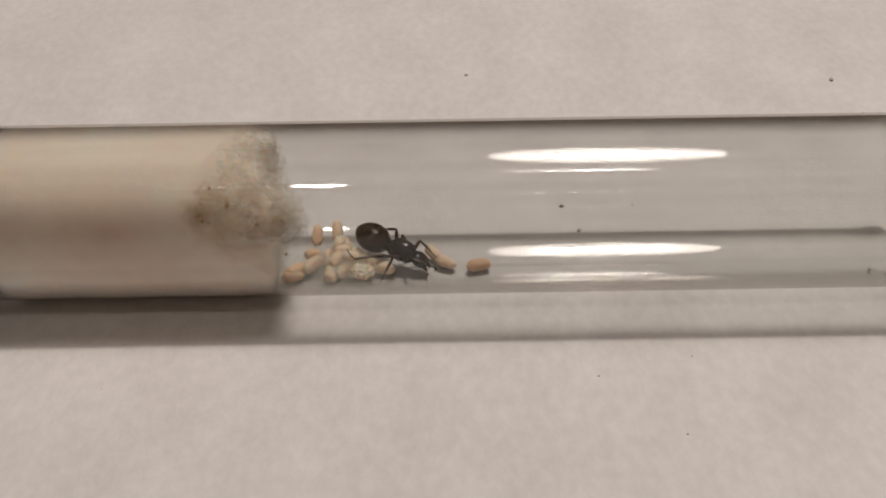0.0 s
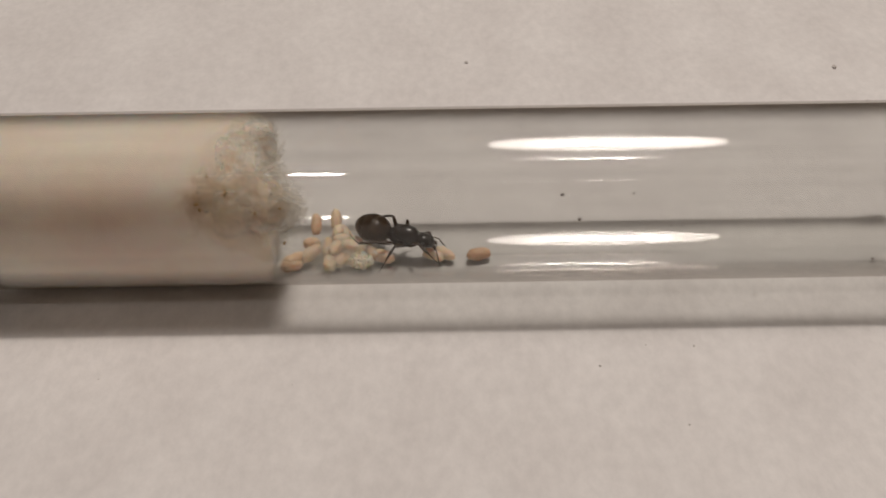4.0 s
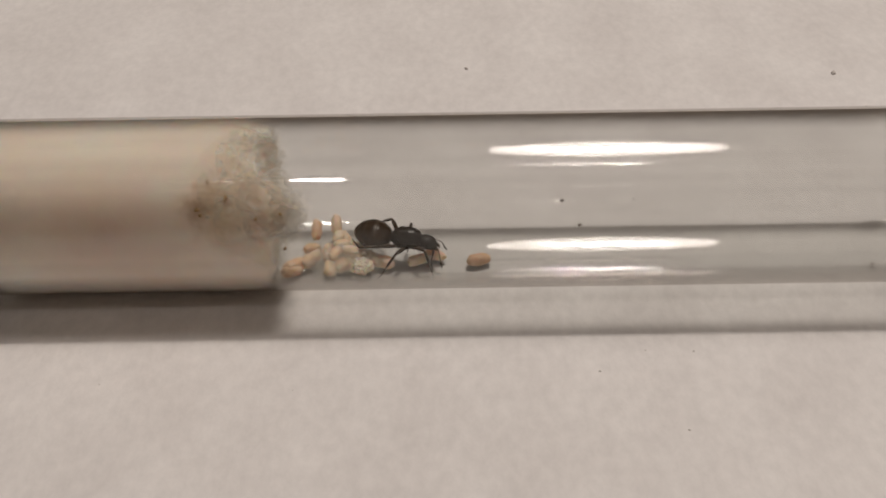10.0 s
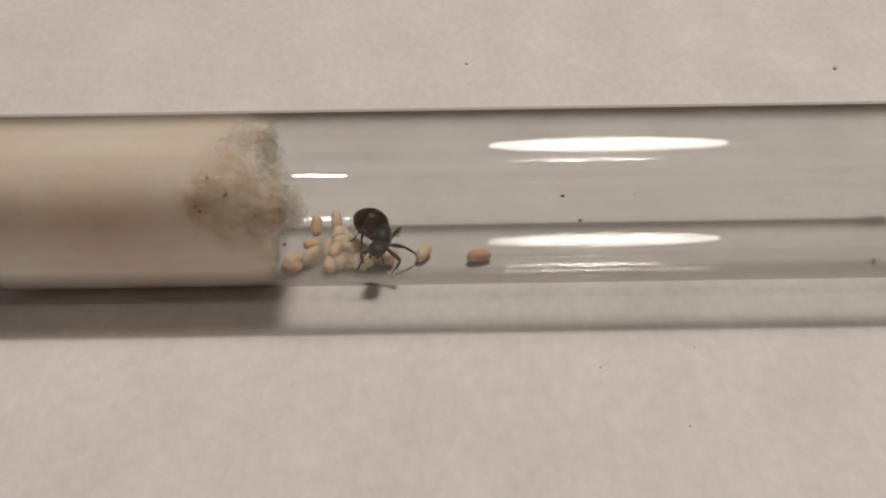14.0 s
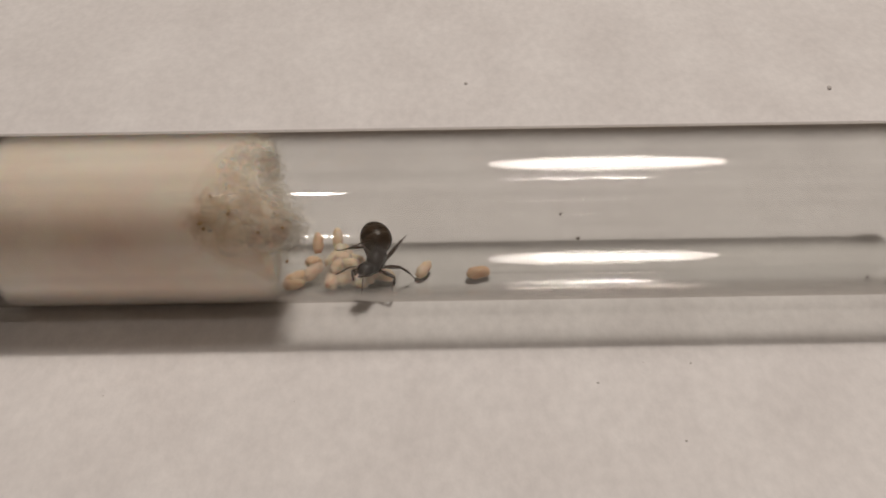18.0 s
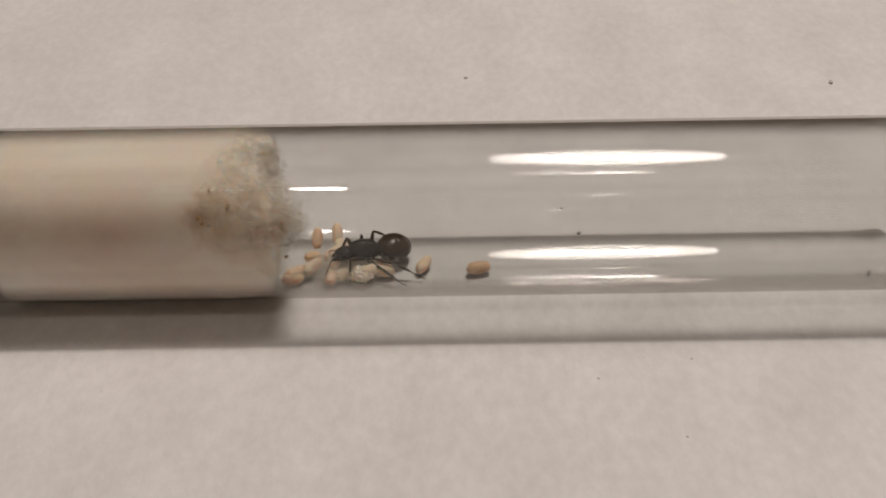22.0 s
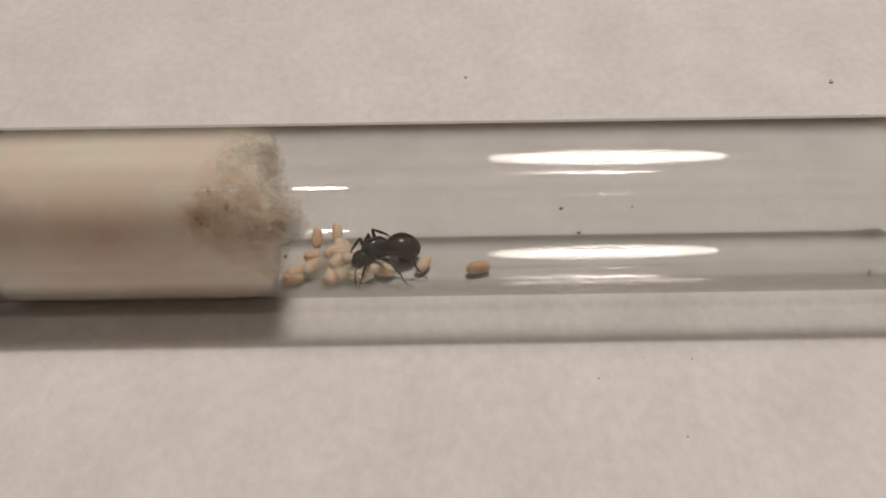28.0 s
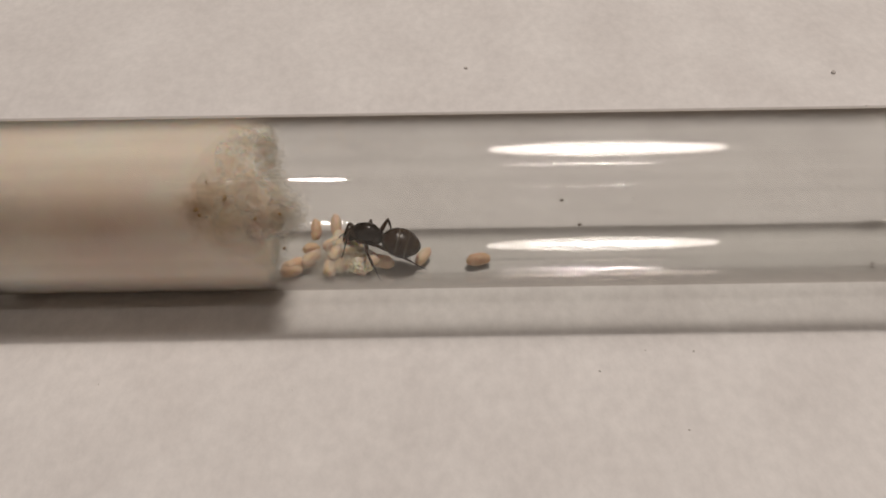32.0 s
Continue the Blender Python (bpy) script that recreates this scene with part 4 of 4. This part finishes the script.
def motions():
    body = [
    (0.0, pose(-0.00404, 0.00120, 0.00225, 0, 7.4, -24.8)),
    (0.5, pose(-0.00399, 0.00120, 0.00205, 0, 5.0, -23.5)),
    (1.0, pose(-0.00396, 0.00120, 0.00197, 0, 4.3, -21.9)),
    (1.5, pose(-0.00357, 0.00120, 0.00238, 0, 4.6, -20.5)),
    (2.0, pose(-0.00370, 0.00120, 0.00238, 0, 3.4, -15.6)),
    (2.5, pose(-0.00377, 0.00120, 0.00236, 0, 3.0, -17.0)),
    (3.0, pose(-0.00368, 0.00120, 0.00230, 0, 2.3, -14.5)),
    (3.5, pose(-0.00369, 0.00120, 0.00252, 0, 0.8, -17.1)),
    (5.5, pose(-0.00389, 0.00120, 0.00274, 0, 1.0, -15.6)),
    (6.0, pose(-0.00380, 0.00120, 0.00273, 0, 1.5, -14.3)),
    (6.5, pose(-0.00384, 0.00120, 0.00277, 0, 2.0, -18.6)),
    (7.0, pose(-0.00371, 0.00120, 0.00262, 0, 3.7, -16.4)),
    (7.5, pose(-0.00350, 0.00120, 0.00283, 0, 3.5, -12.4)),
    (8.0, pose(-0.00340, 0.00120, 0.00280, 0, 5.9, -14.3)),
    (8.5, pose(-0.00312, 0.00120, 0.00278, 0, 6.1, -10.7)),
    (9.0, pose(-0.00301, 0.00120, 0.00278, 0, 5.2, -6.5)),
    (9.5, pose(-0.00307, 0.00120, 0.00300, 0, 5.4, -7.8)),
    (10.0, pose(-0.00348, 0.00120, 0.00302, 0, 2.9, -10.9)),
    (10.5, pose(-0.00368, 0.00120, 0.00303, 0, 2.7, -16.0)),
    (11.0, pose(-0.00383, 0.00120, 0.00320, 0, 0.7, -22.6)),
    (11.5, pose(-0.00422, 0.00080, 0.00361, 0, -1.4, -36.8)),
    (12.0, pose(-0.00442, 0.00010, 0.00445, 0, -4.0, -54.5)),
    (12.5, pose(-0.00481, -0.00060, 0.00488, 0, -5.8, -63.6)),
    (13.0, pose(-0.00477, -0.00100, 0.00536, 0, -6.1, -71.7)),
    (13.5, pose(-0.00541, -0.00100, 0.00459, 0, -4.3, -88.0)),
    (14.0, pose(-0.00556, -0.00100, 0.00433, 0, -5.0, -97.0)),
    (14.5, pose(-0.00563, -0.00100, 0.00438, 0, -6.2, -98.0)),
    (16.5, pose(-0.00600, -0.00100, 0.00385, 0, -0.6, -100.0)),
    (17.0, pose(-0.00625, -0.00100, 0.00378, 0, 0.2, -101.0)),
    (17.5, pose(-0.00612, -0.00100, 0.00376, 0, -0.7, -98.0)),
    (18.0, pose(-0.00619, -0.00100, 0.00379, 0, -2.0, -104.8)),
    (18.5, pose(-0.00625, -0.00100, 0.00384, 0, -4.3, -113.4)),
    (19.0, pose(-0.00609, -0.00100, 0.00419, 0, -4.3, -119.5)),
    (19.5, pose(-0.00646, -0.00070, 0.00401, 0, -2.6, -125.3)),
    (20.0, pose(-0.00722, -0.00010, 0.00360, 0, -2.9, -141.8)),
    (20.5, pose(-0.00755, 0.00060, 0.00322, 0, -3.0, -149.2)),
    (21.0, pose(-0.00752, 0.00120, 0.00283, 0, -2.2, -153.4)),
    (21.5, pose(-0.00741, 0.00120, 0.00287, 0, -3.4, -158.9)),
    (22.0, pose(-0.00742, 0.00120, 0.00263, 0, -4.7, -165.0)),
    (22.5, pose(-0.00749, 0.00120, 0.00277, 0, -3.4, -164.3)),
    (23.0, pose(-0.00722, 0.00120, 0.00272, 0, -4.6, -162.7)),
    (23.5, pose(-0.00751, 0.00120, 0.00254, 0, -3.9, -162.6)),
    (24.0, pose(-0.00736, 0.00120, 0.00252, 0, -3.8, -158.9)),
    (24.5, pose(-0.00725, 0.00120, 0.00274, 0, -3.2, -150.9)),
    (25.0, pose(-0.00686, 0.00120, 0.00300, 0, 0.1, -145.7)),
    (25.5, pose(-0.00673, 0.00120, 0.00290, 0, 3.2, -133.7)),
    (27.5, pose(-0.00595, 0.00120, 0.00280, 0, -0.1, -127.7)),
    (28.0, pose(-0.00632, 0.00120, 0.00277, 0, -4.3, -145.9)),
    (28.5, pose(-0.00660, 0.00120, 0.00264, 0, -5.2, -156.2)),
    (29.0, pose(-0.00700, 0.00120, 0.00292, 0, -2.0, -178.2)),
    (29.5, pose(-0.00712, 0.00120, 0.00284, 0, -1.1, -179.1)),
    (30.0, pose(-0.00732, 0.00120, 0.00277, 0, -0.0, -182.6)),
    (30.5, pose(-0.00719, 0.00120, 0.00268, 0, -0.9, -182.8)),
    (31.0, pose(-0.00713, 0.00120, 0.00290, 0, -1.0, -186.2)),
    (31.5, pose(-0.00712, 0.00120, 0.00308, 0, -1.1, -189.5)),
    (32.0, pose(-0.00699, 0.00120, 0.00346, 0, 0.7, -196.6)),
    ]
    walk(ant, body)
    walk(gaster, [
    (0.0, pose(-0.0014, 0, -0.0002, 0, 3.5, -10.2)),
    (0.5, pose(-0.0014, 0, -0.0002, 0, 2.7, -13.6)),
    (1.0, pose(-0.0014, 0, -0.0002, 0, 2.0, -15.2)),
    (1.5, pose(-0.0014, 0, -0.0002, 0, -0.5, -5.5)),
    (2.0, pose(-0.0014, 0, -0.0002, 0, 6.1, -10.8)),
    (2.5, pose(-0.0014, 0, -0.0002, 0, 6.1, -15.1)),
    (3.0, pose(-0.0014, 0, -0.0002, 0, 7.5, -14.3)),
    (3.5, pose(-0.0014, 0, -0.0002, 0, 4.3, -13.4)),
    (5.5, pose(-0.0014, 0, -0.0002, 0, 0.4, -11.9)),
    (6.0, pose(-0.0014, 0, -0.0002, 0, 3.4, -12.2)),
    (6.5, pose(-0.0014, 0, -0.0002, 0, -2.0, -9.1)),
    (7.0, pose(-0.0014, 0, -0.0002, 0, 3.8, -9.0)),
    (7.5, pose(-0.0014, 0, -0.0002, 0, 2.4, -7.7)),
    (8.0, pose(-0.0014, 0, -0.0002, 0, 2.4, -5.1)),
    (8.5, pose(-0.0014, 0, -0.0002, 0, 5.8, -4.3)),
    (9.0, pose(-0.0014, 0, -0.0002, 0, 6.4, -3.4)),
    (9.5, pose(-0.0014, 0, -0.0002, 0, 3.7, -1.2)),
    (10.0, pose(-0.0014, 0, -0.0002, 0, -0.3, -3.7)),
    (10.5, pose(-0.0014, 0, -0.0002, 0, -1.5, -2.5)),
    (11.0, pose(-0.0014, 0, -0.0002, 0, -2.8, 2.2)),
    (11.5, pose(-0.0014, 0, -0.0002, 0, -5.2, 7.1)),
    (12.0, pose(-0.0014, 0, -0.0002, 0, -2.5, 23.0)),
    (12.5, pose(-0.0014, 0, -0.0002, 0, -2.2, 29.5)),
    (13.0, pose(-0.0014, 0, -0.0002, 0, -10.1, 44.0)),
    (13.5, pose(-0.0014, 0, -0.0002, 0, 2.9, 49.0)),
    (14.0, pose(-0.0014, 0, -0.0002, 0, 4.9, 58.0)),
    (14.5, pose(-0.0014, 0, -0.0002, 0, 3.2, 56.0)),
    (16.5, pose(-0.0014, 0, -0.0002, 0, 9.9, 42.0)),
    (17.0, pose(-0.0014, 0, -0.0002, 0, 10.8, 34.0)),
    (17.5, pose(-0.0014, 0, -0.0002, 0, 13.7, 33.0)),
    (18.0, pose(-0.0014, 0, -0.0002, 0, 16.2, 34.6)),
    (18.5, pose(-0.0014, 0, -0.0002, 0, 18.8, 38.1)),
    (19.0, pose(-0.0014, 0, -0.0002, 0, 10.1, 39.8)),
    (19.5, pose(-0.0014, 0, -0.0002, 0, 4.1, 40.4)),
    (20.0, pose(-0.0014, 0, -0.0002, 0, 1.0, 35.6)),
    (20.5, pose(-0.0014, 0, -0.0002, 0, -1.9, 27.2)),
    (21.0, pose(-0.0014, 0, -0.0002, 0, -4.4, 22.1)),
    (21.5, pose(-0.0014, 0, -0.0002, 0, -12.0, 21.6)),
    (22.0, pose(-0.0014, 0, -0.0002, 0, -11.9, 23.0)),
    (22.5, pose(-0.0014, 0, -0.0002, 0, -13.3, 20.7)),
    (23.0, pose(-0.0014, 0, -0.0002, 0, -16.3, 24.6)),
    (23.5, pose(-0.0014, 0, -0.0002, 0, -13.3, 22.1)),
    (24.0, pose(-0.0014, 0, -0.0002, 0, -14.9, 17.9)),
    (24.5, pose(-0.0014, 0, -0.0002, 0, -18.1, 4.5)),
    (25.0, pose(-0.0014, 0, -0.0002, 0, -21.1, -4.2)),
    (25.5, pose(-0.0014, 0, -0.0002, 0, -35.1, -14.1)),
    (27.5, pose(-0.0014, 0, -0.0002, 0, -39.8, -9.9)),
    (28.0, pose(-0.0014, 0, -0.0002, 0, -22.4, -2.6)),
    (28.5, pose(-0.0014, 0, -0.0002, 0, -15.9, 5.9)),
    (29.0, pose(-0.0014, 0, -0.0002, 0, -11.0, 3.7)),
    (29.5, pose(-0.0014, 0, -0.0002, 0, -12.0, 4.0)),
    (30.0, pose(-0.0014, 0, -0.0002, 0, -12.5, 3.8)),
    (30.5, pose(-0.0014, 0, -0.0002, 0, -12.0, 5.7)),
    (31.0, pose(-0.0014, 0, -0.0002, 0, -13.0, 6.5)),
    (31.5, pose(-0.0014, 0, -0.0002, 0, -13.0, 7.9)),
    (32.0, pose(-0.0014, 0, -0.0002, 0, -14.0, 7.4)),
    ])
    walk(head, [
    (0.0, pose(0.00130, 0, 0, 0, 23.4, 0.2)),
    (0.5, pose(0.00130, 0, 0, 0, 19.2, 3.5)),
    (1.0, pose(0.00130, 0, 0, 0, 16.9, 5.1)),
    (1.5, pose(0.00130, 0, 0, 0, 26.1, -2.7)),
    (2.0, pose(0.00130, 0, 0, 0, 12.9, 5.8)),
    (2.5, pose(0.00130, 0, 0, 0, 10.8, 6.6)),
    (3.0, pose(0.00130, 0, 0, 0, 8.4, 8.0)),
    (3.5, pose(0.00130, 0, 0, 0, 11.7, 6.6)),
    (5.5, pose(0.00130, 0, 0, 0, 14.2, 5.2)),
    (6.0, pose(0.00130, 0, 0, 0, 11.5, 6.8)),
    (6.5, pose(0.00130, 0, 0, 0, 19.9, 0.8)),
    (7.0, pose(0.00130, 0, 0, 0, 16.0, 2.7)),
    (7.5, pose(0.00130, 0, 0, 0, 12.5, 2.8)),
    (8.0, pose(0.00130, 0, 0, 0, 17.0, -1.2)),
    (8.5, pose(0.00130, 0, 0, 0, 14.5, 0.6)),
    (9.0, pose(0.00130, 0, 0, 0, 15.6, 3.3)),
    (9.5, pose(0.00130, 0, 0, 0, 19.3, 0.5)),
    (10.0, pose(0.00130, 0, 0, 0, 15.2, 2.0)),
    (10.5, pose(0.00130, 0, 0, 0, 17.7, 1.0)),
    (11.0, pose(0.00130, 0, 0, 0, 18.9, -0.9)),
    (11.5, pose(0.00130, 0, 0, 0, 18.2, -4.9)),
    (12.0, pose(0.00130, 0, 0, 0, 13.0, -26.0)),
    (12.5, pose(0.00130, 0, 0, 0, 9.4, -29.0)),
    (13.0, pose(0.00130, 0, 0, 0, 17.8, -32.1)),
    (13.5, pose(0.00130, 0, 0, 0, 7.3, -21.0)),
    (14.0, pose(0.00130, 0, 0, 0, 3.1, -10.0)),
    (14.5, pose(0.00130, 0, 0, 0, 1.9, -6.0)),
    (16.5, pose(0.00130, 0, 0, 0, 6.9, -15.0)),
    (17.0, pose(0.00130, 0, 0, 0, 8.3, -15.0)),
    (17.5, pose(0.00130, 0, 0, 0, 1.8, -23.9)),
    (18.0, pose(0.00130, 0, 0, 0, -4.9, -29.7)),
    (18.5, pose(0.00130, 0, 0, 0, -14.5, -34.5)),
    (19.0, pose(0.00130, 0, 0, 0, -2.9, -28.4)),
    (19.5, pose(0.00130, 0, 0, 0, 7.9, -21.6)),
    (20.0, pose(0.00130, 0, 0, 0, 9.7, -17.7)),
    (20.5, pose(0.00130, 0, 0, 0, 13.8, -10.3)),
    (21.0, pose(0.00130, 0, 0, 0, 19.2, -4.1)),
    (21.5, pose(0.00130, 0, 0, 0, 20.6, -2.3)),
    (22.0, pose(0.00130, 0, 0, 0, 15.6, -5.1)),
    (22.5, pose(0.00130, 0, 0, 0, 22.1, -0.8)),
    (23.0, pose(0.00130, 0, 0, 0, 19.2, -2.1)),
    (23.5, pose(0.00130, 0, 0, 0, 18.9, -1.5)),
    (24.0, pose(0.00130, 0, 0, 0, 22.0, 2.9)),
    (24.5, pose(0.00130, 0, 0, 0, 35.4, 20.4)),
    (25.0, pose(0.00130, 0, 0, 0, 39.8, 23.9)),
    (25.5, pose(0.00130, 0, 0, 0, 45.1, 29.1)),
    (27.5, pose(0.00130, 0, 0, 0, 47.2, 21.2)),
    (28.0, pose(0.00130, 0, 0, 0, 43.4, 9.2)),
    (28.5, pose(0.00130, 0, 0, 0, 42.0, -4.2)),
    (29.0, pose(0.00130, 0, 0, 0, 42.6, -16.7)),
    (29.5, pose(0.00130, 0, 0, 0, 33.9, -13.4)),
    (30.0, pose(0.00130, 0, 0, 0, 34.0, -14.6)),
    (30.5, pose(0.00130, 0, 0, 0, 23.4, -12.9)),
    (31.0, pose(0.00130, 0, 0, 0, 23.1, -15.0)),
    (31.5, pose(0.00130, 0, 0, 0, 24.0, -19.4)),
    (32.0, pose(0.00130, 0, 0, 0, 39.2, -27.7)),
    ])
    dense = sorted(body + [(t, between(body, t)) for t in (4.2, 4.9, 15.1, 15.8, 26.1, 26.8)], key=lambda row: row[0])
    for name, pieces in limbs.items():
        for piece, rows in zip(pieces, leg_rows(name, dense)):
            walk(piece, rows)
    # feelers: turn outwards and tilt (up is negative), in the head's space
    swing_left = [(0, 30, 25), (1, 35, 10), (1.5, 20, 30), (2, 35, 20), (3, 45, 5), (3.5, 40, 25), (6, 40, -10), (6.5, 25, -25), (7, 25, -20), (7.5, 25, -55),
                  (8, 25, -10), (8.5, 50, 10), (9, 60, -10), (10, 35, 25), (11, 35, 30), (12, 40, 30), (14, 40, 30), (16.5, 50, 20), (18, 40, 20),
                  (20, 35, 20), (23, 40, 10), (25, 40, 20), (27.5, 50, 10), (28.5, 30, -50), (29, 40, -55), (29.5, 30, -60), (30, 40, 0), (31, 20, 25),
                  (31.5, 60, -60), (32, 30, 10)]
    swing_right = [(0, 25, 30), (1.5, 15, 20), (2, 25, 30), (3, 20, 20), (3.5, 25, 30), (6, 30, 35), (6.5, 35, 30), (7, 15, 15), (7.5, 20, -5), (8, 15, 20),
                   (8.5, 35, 35), (9, 30, 35), (10.5, 30, 30), (12, 40, 35), (14, 40, 30), (16.5, 45, 20), (18, 50, 10), (19, 45, 25), (21, 50, 0),
                   (22, 40, 20), (24, 45, 5), (26, 40, 20), (28, 40, 0), (28.5, 40, -30), (29.5, 35, -25), (30.2, 30, 10), (31, 25, 25), (32, 25, 0)]
    for feeler, side, swing in ((feelers[0], 1, swing_left), (feelers[1], -1, swing_right)):
        walk(feeler, [(t, pose(0.00140, side * 0.00034, 0.00034, 0, tilt, side * turn)) for t, turn, tilt in swing])
    walk(near_cocoon, [
        (0.0, on_wall(0.25, 7.6, -28, 1.1)), (6.0, on_wall(0.14, 4.5, -36, 1.1)), (9.0, on_wall(0.04, 9.5, -15, 1.1)),
        (10.0, on_wall(-0.78, 9.6, -15, 1.1)), (11.0, on_wall(-1.33, 2.1, 29, 1.1)), (12.0, on_wall(-1.87, 9.8, 48, 1.1)),
        (13.0, on_wall(-1.87, 8.6, 59, 1.1)), (32.0, on_wall(-1.87, 8.6, 59, 1.1))])
    walk(carried_cocoon, [
        (0.0, on_wall(-0.88, 16.4, -47, 1.1)), (1.5, on_wall(-0.89, 4.7, -30, 1.1)), (6.0, on_wall(-1.00, 3.4, -23, 1.1)),
        (9.0, on_wall(-1.98, 5.5, 27, 1.1)), (11.0, on_wall(-2.52, -0.4, 15, 1.1)), (11.5, on_wall(-2.67, -4.9, 17, 1.1)),
        (12.0, on_wall(-4.10, 5.9, -1, 1.1, 0.6)), (12.5, on_wall(-5.26, -4.3, -19, 1.1, 0.5)), (13.0, on_wall(-5.49, -2.0, -1, 1.1, 0.4)),
        (13.5, on_wall(-6.63, -0.3, 30, 1.1, 0.6)), (14.0, on_wall(-6.99, -3.9, 33, 1.1, 0.6)), (32.0, on_wall(-6.99, -3.9, 33, 1.1, 0.6))])
    walk(leaning_cocoon, [
        (0.0, on_wall(-10.99, 10.7, 90, 1.1, 0.3)), (13.5, on_wall(-10.99, 10.7, 90, 1.1, 0.3)), (16.5, on_wall(-10.54, 16.8, 47, 1.1, 0.6)),
        (25.5, on_wall(-10.55, 17.9, 47, 1.1, 0.6)), (27.5, on_wall(-10.44, 19.5, 26, 1.1, 0.6)), (32.0, on_wall(-10.44, 19.5, 35, 1.1, 0.6))])


motions()
